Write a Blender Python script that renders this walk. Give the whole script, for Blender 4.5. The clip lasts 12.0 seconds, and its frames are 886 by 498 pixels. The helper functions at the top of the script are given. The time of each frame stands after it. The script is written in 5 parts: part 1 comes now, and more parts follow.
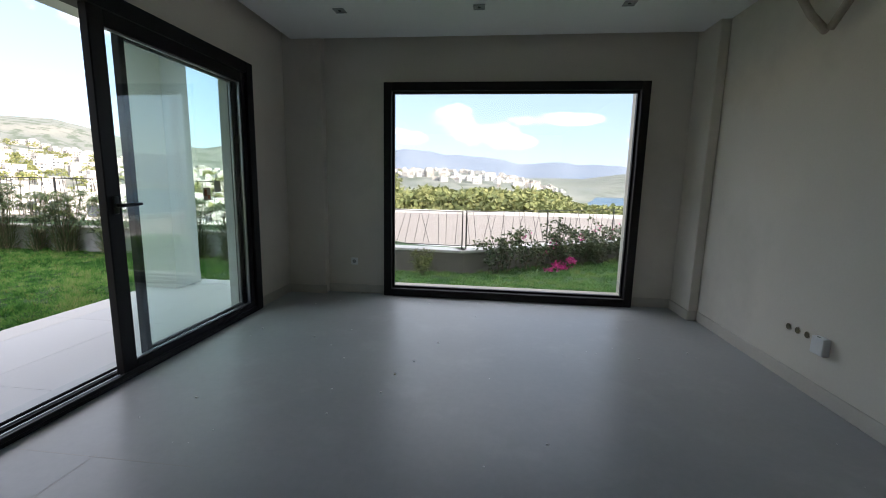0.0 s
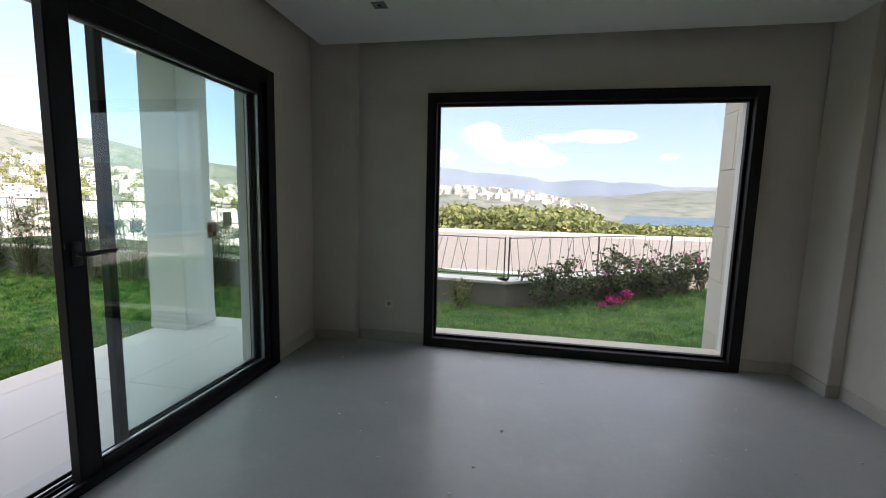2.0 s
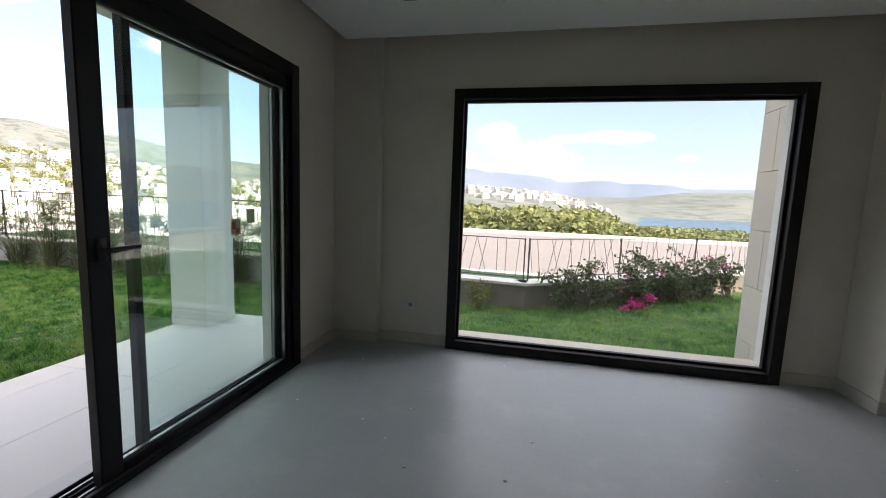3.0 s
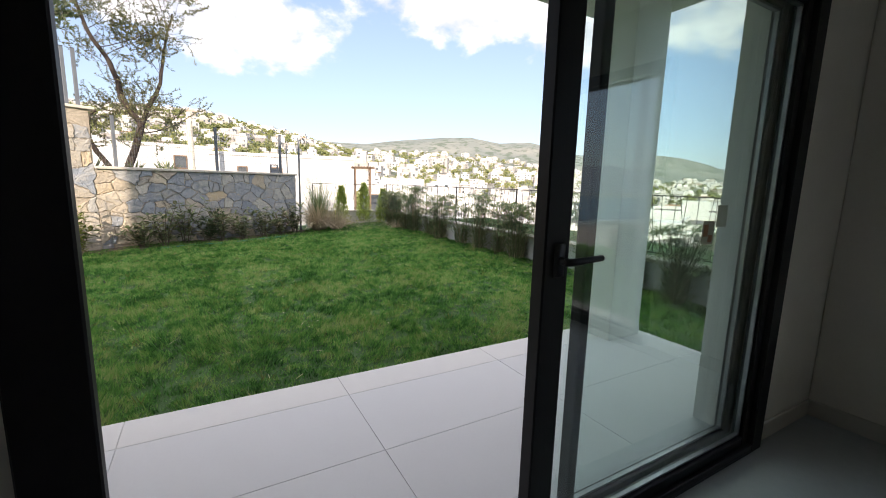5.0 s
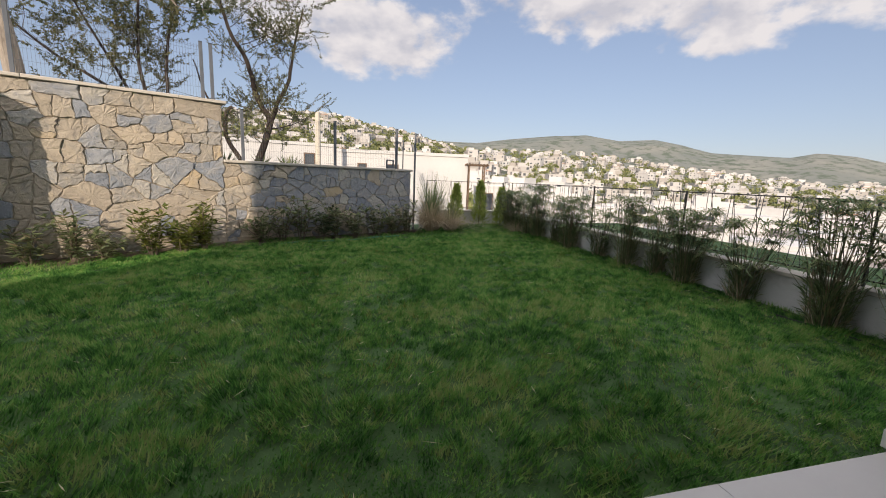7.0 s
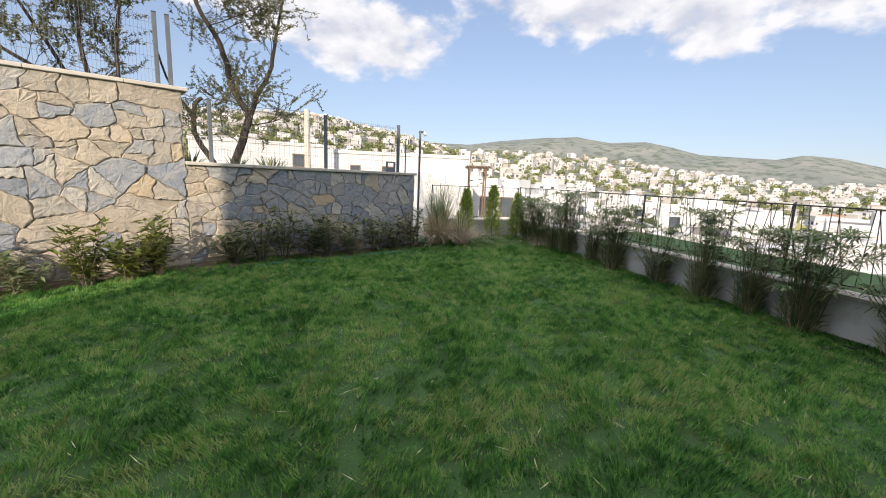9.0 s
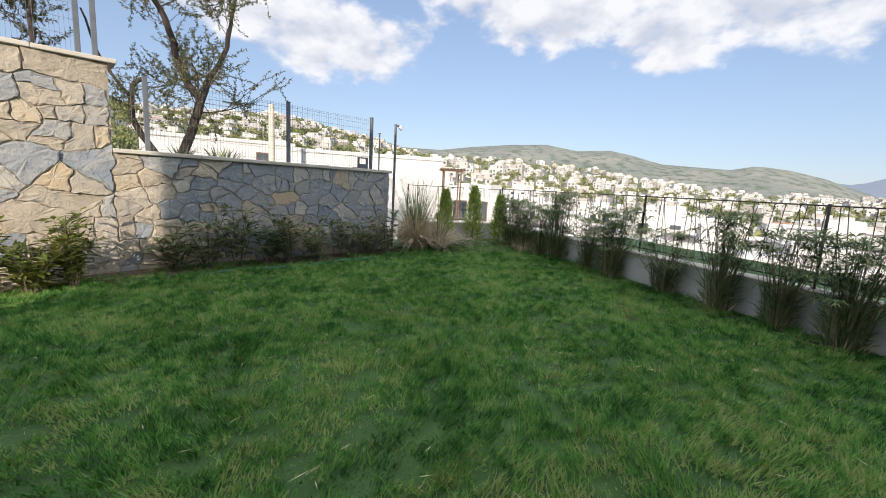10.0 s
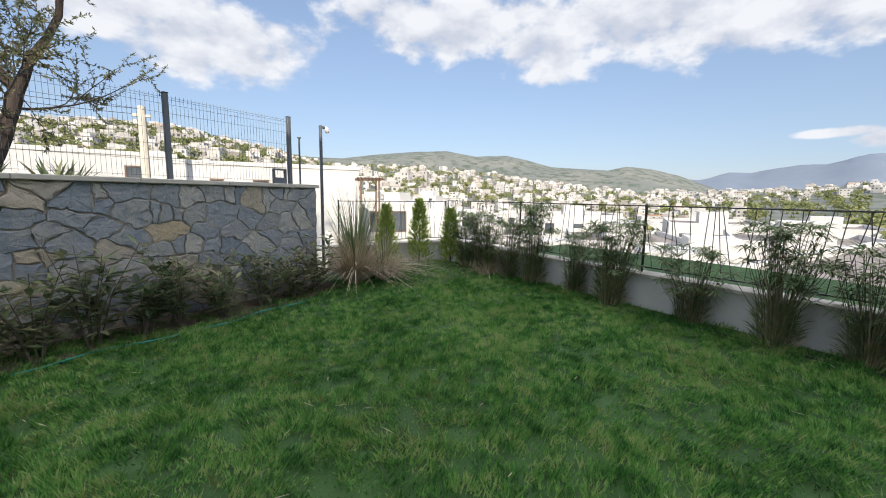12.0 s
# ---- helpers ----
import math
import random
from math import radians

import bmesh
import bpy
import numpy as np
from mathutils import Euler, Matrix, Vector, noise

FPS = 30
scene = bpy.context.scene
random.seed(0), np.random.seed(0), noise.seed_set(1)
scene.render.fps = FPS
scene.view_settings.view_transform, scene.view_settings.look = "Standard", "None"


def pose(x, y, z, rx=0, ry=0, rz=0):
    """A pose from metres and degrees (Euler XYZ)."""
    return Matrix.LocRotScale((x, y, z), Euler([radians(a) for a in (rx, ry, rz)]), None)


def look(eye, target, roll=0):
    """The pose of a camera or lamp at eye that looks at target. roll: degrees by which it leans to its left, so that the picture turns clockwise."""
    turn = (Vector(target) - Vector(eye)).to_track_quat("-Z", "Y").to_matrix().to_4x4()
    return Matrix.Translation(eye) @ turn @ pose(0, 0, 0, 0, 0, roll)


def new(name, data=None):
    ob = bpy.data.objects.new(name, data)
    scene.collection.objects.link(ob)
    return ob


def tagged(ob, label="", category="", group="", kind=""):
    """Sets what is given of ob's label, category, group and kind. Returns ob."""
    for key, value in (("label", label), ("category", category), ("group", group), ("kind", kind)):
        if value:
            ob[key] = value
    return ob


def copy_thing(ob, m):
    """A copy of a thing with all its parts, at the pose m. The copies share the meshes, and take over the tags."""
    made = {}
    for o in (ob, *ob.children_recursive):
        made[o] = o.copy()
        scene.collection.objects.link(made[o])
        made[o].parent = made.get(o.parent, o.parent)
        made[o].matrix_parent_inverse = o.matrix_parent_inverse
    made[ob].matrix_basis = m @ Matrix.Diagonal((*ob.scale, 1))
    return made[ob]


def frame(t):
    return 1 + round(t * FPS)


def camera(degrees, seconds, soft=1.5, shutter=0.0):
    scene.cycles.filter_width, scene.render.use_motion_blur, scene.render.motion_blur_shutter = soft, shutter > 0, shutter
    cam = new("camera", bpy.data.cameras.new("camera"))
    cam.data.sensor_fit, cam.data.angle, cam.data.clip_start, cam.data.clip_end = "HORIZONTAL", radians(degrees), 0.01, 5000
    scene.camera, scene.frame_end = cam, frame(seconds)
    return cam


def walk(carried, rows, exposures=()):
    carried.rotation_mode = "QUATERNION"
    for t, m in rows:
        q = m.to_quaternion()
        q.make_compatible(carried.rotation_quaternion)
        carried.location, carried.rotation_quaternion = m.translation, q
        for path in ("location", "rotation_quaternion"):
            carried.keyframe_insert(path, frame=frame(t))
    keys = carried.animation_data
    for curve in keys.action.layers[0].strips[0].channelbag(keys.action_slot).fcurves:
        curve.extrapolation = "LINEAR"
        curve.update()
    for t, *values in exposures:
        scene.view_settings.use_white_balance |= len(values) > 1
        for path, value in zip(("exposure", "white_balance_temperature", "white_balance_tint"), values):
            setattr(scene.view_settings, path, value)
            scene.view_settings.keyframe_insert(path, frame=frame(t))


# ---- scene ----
cam = camera(94.1, 12.0, soft=1.0)

PATH = [
    (0, (0.244, 0.673, 1.291), (0.027, 2.636, 0.98), 1.2),
    (0.5, (0.133, 1.053, 1.335), (-0.151, 3.009, 1.035), 1.2),
    (1, (0.068, 1.293, 1.366), (-0.254, 3.249, 1.099), 1.1),
    (1.5, (-0.001, 1.397, 1.376), (-0.348, 3.352, 1.13), 1.4),
    (2, (-0.093, 1.459, 1.399), (-0.443, 3.414, 1.166), 1.4),
    (2.5, (-0.158, 1.498, 1.391), (-0.48, 3.458, 1.16), 1.5),
    (2.7, (-0.178, 1.5, 1.393), (-0.499, 3.461, 1.161), 1.7),
    (4.3, (-0.663, 1.932, 1.36), (-2.121, 3.267, 1.059), 2.2),
    (4.5, (-0.791, 1.91, 1.332), (-2.348, 3.128, 1.028), 1.8),
    (5, (-1.129, 2.042, 1.347), (-2.843, 3.023, 1.032), 1.5),
    (5.5, (-1.469, 2.155, 1.362), (-3.313, 2.855, 1.03), 2.1),
    (6, (-1.855, 2.206, 1.331), (-3.757, 2.718, 0.983), 2.2),
    (6.5, (-2.203, 2.251, 1.322), (-4.106, 2.755, 0.974), 1.6),
    (7, (-2.555, 2.28, 1.306), (-4.459, 2.791, 0.969), 2.3),
    (7.2, (-2.701, 2.295, 1.299), (-4.605, 2.79, 0.942), 1.8),
    (8.8, (-4.197, 2.346, 1.371), (-6.094, 2.886, 1.037), 2.3),
    (9, (-4.347, 2.298, 1.371), (-6.242, 2.846, 1.043), 2.3),
    (9.5, (-4.765, 2.35, 1.256), (-6.641, 2.97, 0.942), 2.6),
    (10, (-5.25, 2.402, 1.233), (-7.106, 3.085, 0.934), 3.1),
    (10.5, (-5.715, 2.389, 1.279), (-7.547, 3.137, 0.99), 2.5),
    (11, (-6.236, 2.383, 1.288), (-8.039, 3.206, 1.015), 1.8),
    (11.5, (-6.725, 2.368, 1.294), (-8.497, 3.258, 1.033), 1.2),
    (12, (-7.189, 2.371, 1.339), (-8.857, 3.445, 1.088), 0.7),
]
EXPOSURES = [
    (0.0, 1.3, 6350, 14), (1.5, 1.18, 6450, 16), (2.7, 1.4, 6700, 17), (4.5, 1.0, 6500, 14), (5.5, 0.68, 6600, 15), (6.1, 0.2, 6550, 14), (7.2, 0.1, 6650, 15), (8.8, 0.42, 6400, 13), (12.0, 0.32, 6150, 10),
]
walk(cam, [(t, look(eye, target, roll)) for t, eye, target, roll in PATH], EXPOSURES)

# ---- world, sun ----
SUN_AZ, SUN_EL = radians(-27.0), radians(21.0)
SUN_DIR = Vector((math.cos(SUN_EL) * math.cos(SUN_AZ), math.cos(SUN_EL) * math.sin(SUN_AZ), math.sin(SUN_EL)))
sun = new("sun", bpy.data.lights.new("sun", "SUN"))
sun.data.energy, sun.data.angle, sun.data.color = 4.7, radians(0.6), (1.0, 0.88, 0.71)
sun.matrix_world = look(SUN_DIR * 60, (0, 0, 0))

# clouds: azimuth and elevation of the middle in degrees, half width, half height
CLOUDS = [
    (175, 17.0, 10, 4.0), (185, 20, 9, 4.0), (148, 21.5, 12, 4.0), (134.5, 17.6, 5.5, 3.2), (120, 20.5, 15, 4.6), (101, 18.6, 15, 3.9),
    (95, 8.3, 3.2, 1.7), (91.0, 6.8, 3.6, 1.5), (87.5, 5.6, 3.0, 1.0), (82, 8.5, 5, 0.8), (72, 5.9, 1.2, 0.4), (101, 6.0, 2.4, 0.9),
    (104, 6.8, 3.2, 0.5),
]


def node(tree, kind, at=None, **values):
    n = tree.nodes.new(kind)
    for key, value in values.items():
        n.inputs[key].default_value = value
    return n


def make_world():
    world = bpy.data.worlds.new("sky")
    scene.world = world
    world.use_nodes = True
    t = world.node_tree
    link = t.links.new
    back = t.nodes["Background"]
    sky = t.nodes.new("ShaderNodeTexSky")
    sky.sky_type, sky.sun_disc = "NISHITA", False
    sky.sun_elevation, sky.sun_rotation = SUN_EL, math.pi / 2 - SUN_AZ
    sky.air_density, sky.dust_density, sky.ozone_density, sky.altitude = 1.0, 0.5, 2.0, 50
    coord = t.nodes.new("ShaderNodeTexCoord")
    total = None
    for az, el, w, h in CLOUDS:
        a, e = radians(az), radians(el)
        c = Vector((math.cos(e) * math.cos(a), math.cos(e) * math.sin(a), math.sin(e)))
        off = t.nodes.new("ShaderNodeVectorMath")
        off.operation = "SUBTRACT"
        link(coord.outputs["Generated"], off.inputs[0])
        off.inputs[1].default_value = c
        squares = []
        for axis in (Vector((-math.sin(a), math.cos(a), 0)) / radians(w), Vector((0, 0, 1 / radians(h))), Vector((math.cos(a), math.sin(a), 0)) / 0.7):
            d = t.nodes.new("ShaderNodeVectorMath")
            d.operation = "DOT_PRODUCT"
            link(off.outputs[0], d.inputs[0])
            d.inputs[1].default_value = axis
            m = t.nodes.new("ShaderNodeMath")
            m.operation = "MULTIPLY"
            link(d.outputs["Value"], m.inputs[0])
            link(d.outputs["Value"], m.inputs[1])
            squares.append(m)
        last = squares[0]
        for m in squares[1:]:
            add = t.nodes.new("ShaderNodeMath")
            link(last.outputs[0], add.inputs[0])
            link(m.outputs[0], add.inputs[1])
            last = add
        if total is None:
            total = last
        else:
            low = t.nodes.new("ShaderNodeMath")
            low.operation = "MINIMUM"
            link(total.outputs[0], low.inputs[0])
            link(last.outputs[0], low.inputs[1])
            total = low
    # broken cloud over the unseen upper sky, added to fill the shaded garden
    apart = t.nodes.new("ShaderNodeSeparateXYZ")
    link(coord.outputs["Generated"], apart.inputs[0])
    upper = t.nodes.new("ShaderNodeMapRange")
    for k, v in zip(("From Min", "From Max", "To Min", "To Max"), (0.38, 0.5, 3.0, 0.75)):
        upper.inputs[k].default_value = v
    link(apart.outputs["Z"], upper.inputs["Value"])
    cap = t.nodes.new("ShaderNodeMath")
    cap.operation = "MINIMUM"
    link(upper.outputs[0], cap.inputs[1])
    link(total.outputs[0], cap.inputs[0])
    stretch = t.nodes.new("ShaderNodeVectorMath")
    stretch.operation = "MULTIPLY"
    stretch.inputs[1].default_value = (1, 1, 1.7)
    link(coord.outputs["Generated"], stretch.inputs[0])
    fine = node(t, "ShaderNodeTexNoise", Scale=10.0, Detail=9.0, Roughness=0.55)
    link(stretch.outputs[0], fine.inputs["Vector"])
    lump = t.nodes.new("ShaderNodeMath")
    lump.operation = "MULTIPLY_ADD"
    lump.inputs[1].default_value, lump.inputs[2].default_value = -4.4, 2.2
    link(fine.outputs[0], lump.inputs[0])
    field = t.nodes.new("ShaderNodeMath")
    link(cap.outputs[0], field.inputs[0])
    link(lump.outputs[0], field.inputs[1])
    cover = t.nodes.new("ShaderNodeMapRange")
    cover.interpolation_type = "SMOOTHSTEP"
    for k, v in zip(("From Min", "From Max", "To Min", "To Max"), (1.4, 0.4, 0.0, 0.97)):
        cover.inputs[k].default_value = v
    link(field.outputs[0], cover.inputs["Value"])
    # brighter tops, greyer bellies: thinner cloud overhead lets more light in
    above = t.nodes.new("ShaderNodeVectorMath")
    above.inputs[1].default_value = (0.02, -0.01, 0.055)
    link(stretch.outputs[0], above.inputs[0])
    shade = node(t, "ShaderNodeTexNoise", Scale=10.0, Detail=5.0, Roughness=0.5)
    link(above.outputs[0], shade.inputs["Vector"])
    soft_here = node(t, "ShaderNodeTexNoise", Scale=10.0, Detail=5.0, Roughness=0.5)
    link(stretch.outputs[0], soft_here.inputs["Vector"])
    relief = t.nodes.new("ShaderNodeMath")
    relief.operation = "SUBTRACT"
    link(soft_here.outputs[0], relief.inputs[0])
    link(shade.outputs[0], relief.inputs[1])
    bright = t.nodes.new("ShaderNodeMapRange")
    bright.inputs["From Min"].default_value, bright.inputs["From Max"].default_value = -0.16, 0.14
    link(relief.outputs[0], bright.inputs["Value"])
    tone = t.nodes.new("ShaderNodeValToRGB")
    tone.color_ramp.elements[0].position, tone.color_ramp.elements[0].color = 0.0, (3.9, 4.0, 4.35, 1)
    tone.color_ramp.elements[1].position, tone.color_ramp.elements[1].color = 0.9, (5.6, 5.5, 5.45, 1)
    link(bright.outputs[0], tone.inputs[0])
    mix = t.nodes.new("ShaderNodeMixRGB")
    haze = t.nodes.new("ShaderNodeMixRGB")
    haze.blend_type = "MULTIPLY"
    haze.inputs[0].default_value = 1.0
    haze.inputs[2].default_value = (0.90, 0.83, 0.84, 1)
    link(sky.outputs[0], haze.inputs[1])
    # brightness gain on that added overhead cloud, up to 2.6 times
    thick = t.nodes.new("ShaderNodeMapRange")
    for k, v in zip(("From Min", "From Max", "To Min", "To Max"), (0.40, 0.6, 1.0, 2.6)):
        thick.inputs[k].default_value = v
    link(apart.outputs["Z"], thick.inputs["Value"])
    lit = t.nodes.new("ShaderNodeVectorMath")
    lit.operation = "SCALE"
    link(tone.outputs[0], lit.inputs[0])
    link(thick.outputs[0], lit.inputs["Scale"])
    link(cover.outputs[0], mix.inputs[0])
    # milky air, thickest towards the horizon
    milk = t.nodes.new("ShaderNodeMixRGB")
    milk.inputs[2].default_value = (2.8, 3.45, 4.4, 1)
    veil = t.nodes.new("ShaderNodeMapRange")
    for k, v in zip(("From Min", "From Max", "To Min", "To Max"), (0.0, 0.45, 0.62, 0.3)):
        veil.inputs[k].default_value = v
    link(apart.outputs["Z"], veil.inputs["Value"])
    link(veil.outputs[0], milk.inputs[0])
    link(haze.outputs[0], milk.inputs[1])
    link(milk.outputs[0], mix.inputs[1])
    link(lit.outputs[0], mix.inputs[2])
    link(mix.outputs[0], back.inputs["Color"])
    back.inputs["Strength"].default_value = 0.135


make_world()


# ---- materials ----
def material(name, tones, rough=0.6, scale=4.0, fine=40.0, bump=0.15, depth=0.01, metal=0.0, per_object=0.0, per_island=0.0, spec=0.5, stretch=(1, 1, 1), spots=None, sheen_rough=0.15):
    """A surface of two or more tones mixed by a broad and a fine noise, with relief and uneven gloss."""
    m = bpy.data.materials.new(name)
    m.use_nodes = True
    t = m.node_tree
    link = t.links.new
    bsdf = t.nodes["Principled BSDF"]
    coord = t.nodes.new("ShaderNodeTexCoord")
    place = t.nodes.new("ShaderNodeMapping")
    place.inputs["Scale"].default_value = stretch
    link(coord.outputs["Object"], place.inputs["Vector"])
    broad = node(t, "ShaderNodeTexNoise", Scale=scale, Detail=4.0, Roughness=0.6)
    small = node(t, "ShaderNodeTexNoise", Scale=fine, Detail=3.0, Roughness=0.7)
    link(place.outputs[0], broad.inputs["Vector"])
    link(place.outputs[0], small.inputs["Vector"])
    blend = t.nodes.new("ShaderNodeMath")
    blend.operation = "MULTIPLY_ADD"
    blend.inputs[1].default_value = 0.35
    link(small.outputs[0], blend.inputs[0])
    ease = t.nodes.new("ShaderNodeMath")
    ease.operation = "MULTIPLY_ADD"
    ease.inputs[1].default_value, ease.inputs[2].default_value = 0.85, -0.1
    link(broad.outputs[0], ease.inputs[0])
    link(ease.outputs[0], blend.inputs[2])
    value = blend.outputs[0]
    if per_object or per_island:
        if per_object:
            info = t.nodes.new("ShaderNodeObjectInfo").outputs["Random"]
        else:
            info = t.nodes.new("ShaderNodeNewGeometry").outputs["Random Per Island"]
        shift = t.nodes.new("ShaderNodeMath")
        shift.operation = "MULTIPLY_ADD"
        shift.inputs[1].default_value = per_object or per_island
        link(info, shift.inputs[0])
        centre = t.nodes.new("ShaderNodeMath")
        centre.operation = "MULTIPLY_ADD"
        weight = 1 - (per_object or per_island)
        centre.inputs[1].default_value, centre.inputs[2].default_value = weight, 0.0
        link(value, centre.inputs[0])
        link(centre.outputs[0], shift.inputs[2])
        value = shift.outputs[0]
    ramp = t.nodes.new("ShaderNodeValToRGB")
    el = ramp.color_ramp.elements
    while len(el) < len(tones):
        el.new(0.5)
    for k, c in enumerate(tones):
        el[k].position = (0.28 + 0.44 * k / max(1, len(tones) - 1)) if not (per_object or per_island) else (0.1 + 0.8 * k / max(1, len(tones) - 1))
        el[k].color = (*c, 1)
    link(value, ramp.inputs[0])
    colour = ramp.outputs[0]
    if spots:
        tone, size, low, high = spots
        blot = node(t, "ShaderNodeTexNoise", Scale=size, Detail=5.0, Roughness=0.65)
        link(place.outputs[0], blot.inputs["Vector"])
        grade = t.nodes.new("ShaderNodeMapRange")
        grade.inputs["From Min"].default_value, grade.inputs["From Max"].default_value = low, high
        link(blot.outputs[0], grade.inputs["Value"])
        over = t.nodes.new("ShaderNodeMixRGB")
        link(grade.outputs[0], over.inputs[0])
        link(colour, over.inputs[1])
        over.inputs[2].default_value = (*tone, 1)
        colour = over.outputs[0]
    link(colour, bsdf.inputs["Base Color"])
    gloss = t.nodes.new("ShaderNodeMapRange")
    gloss.inputs["To Min"].default_value, gloss.inputs["To Max"].default_value = max(0.02, rough - sheen_rough / 2), min(1, rough + sheen_rough / 2)
    link(broad.outputs[0], gloss.inputs["Value"])
    link(gloss.outputs[0], bsdf.inputs["Roughness"])
    bsdf.inputs["Metallic"].default_value = metal
    bsdf.inputs["Specular IOR Level"].default_value = spec
    if bump:
        relief = node(t, "ShaderNodeBump", Strength=bump, Distance=depth)
        link(blend.outputs[0], relief.inputs["Height"])
        link(relief.outputs[0], bsdf.inputs["Normal"])
    return m


def leafy(name, tones, clump=0.0, per_island=0.7, through_light=0.35, rough=0.55, patch_scale=1.6, spec=0.3):
    """Leaves: tones vary leaf by leaf, some light passes through."""
    m = bpy.data.materials.new(name)
    m.use_nodes = True
    t = m.node_tree
    link = t.links.new
    bsdf = t.nodes["Principled BSDF"]
    geo = t.nodes.new("ShaderNodeNewGeometry")
    coord = t.nodes.new("ShaderNodeTexCoord")
    patch = node(t, "ShaderNodeTexNoise", Scale=patch_scale, Detail=5.0, Roughness=0.65)
    link(coord.outputs["Object"], patch.inputs["Vector"])
    mixv = t.nodes.new("ShaderNodeMath")
    mixv.operation = "MULTIPLY_ADD"
    mixv.inputs[1].default_value = per_island
    link(geo.outputs["Random Per Island"], mixv.inputs[0])
    rest = t.nodes.new("ShaderNodeMath")
    rest.operation = "MULTIPLY"
    rest.inputs[1].default_value = 1 - per_island
    spread = t.nodes.new("ShaderNodeMapRange")
    spread.inputs["From Min"].default_value, spread.inputs["From Max"].default_value = 0.33, 0.67
    value = patch.outputs[0]
    # clump tone: self-shadow of grass tufts put into the blade colour
    if clump:
        tuft = node(t, "ShaderNodeTexNoise", Scale=clump, Detail=3.0, Roughness=0.6)
        link(coord.outputs["Object"], tuft.inputs["Vector"])
        tuft_shade = t.nodes.new("ShaderNodeMath")
        tuft_shade.operation = "MULTIPLY_ADD"
        tuft_shade.inputs[1].default_value, tuft_shade.inputs[2].default_value = 1.3, -0.65
        link(tuft.outputs[0], tuft_shade.inputs[0])
        sums = t.nodes.new("ShaderNodeMath")
        link(tuft_shade.outputs[0], sums.inputs[0])
        link(value, sums.inputs[1])
        value = sums.outputs[0]
    link(value, spread.inputs["Value"])
    link(spread.outputs[0], rest.inputs[0])
    link(rest.outputs[0], mixv.inputs[2])
    ramp = t.nodes.new("ShaderNodeValToRGB")
    el = ramp.color_ramp.elements
    while len(el) < len(tones):
        el.new(0.5)
    for k, c in enumerate(tones):
        el[k].position, el[k].color = 0.1 + 0.8 * k / max(1, len(tones) - 1), (*c, 1)
    link(mixv.outputs[0], ramp.inputs[0])
    link(ramp.outputs[0], bsdf.inputs["Base Color"])
    bsdf.inputs["Roughness"].default_value = rough
    bsdf.inputs["Specular IOR Level"].default_value = spec
    trans = t.nodes.new("ShaderNodeBsdfTranslucent")
    link(ramp.outputs[0], trans.inputs["Color"])
    mix = t.nodes.new("ShaderNodeMixShader")
    mix.inputs[0].default_value = through_light
    link(bsdf.outputs[0], mix.inputs[1])
    link(trans.outputs[0], mix.inputs[2])
    link(mix.outputs[0], t.nodes["Material Output"].inputs["Surface"])
    return m


def glassy(name, tint, gloss=1.0):
    m = bpy.data.materials.new(name)
    m.use_nodes = True
    t = m.node_tree
    clear = t.nodes.new("ShaderNodeBsdfTransparent")
    clear.inputs["Color"].default_value = (*tint, 1)
    shine = t.nodes.new("ShaderNodeBsdfGlossy")
    shine.inputs["Roughness"].default_value = 0.02
    shine.inputs["Color"].default_value = (gloss, gloss, gloss, 1)
    facing = node(t, "ShaderNodeLayerWeight", Blend=0.5)
    power = t.nodes.new("ShaderNodeMath")
    power.operation = "POWER"
    power.inputs[1].default_value = 4.0
    t.links.new(facing.outputs["Facing"], power.inputs[0])
    gain = t.nodes.new("ShaderNodeMath")
    gain.operation = "MULTIPLY_ADD"
    gain.inputs[1].default_value, gain.inputs[2].default_value = 0.8, 0.045
    t.links.new(power.outputs[0], gain.inputs[0])
    mix = t.nodes.new("ShaderNodeMixShader")
    t.links.new(gain.outputs[0], mix.inputs[0])
    t.links.new(clear.outputs[0], mix.inputs[1])
    t.links.new(shine.outputs[0], mix.inputs[2])
    t.links.new(mix.outputs[0], t.nodes["Material Output"].inputs["Surface"])
    return m


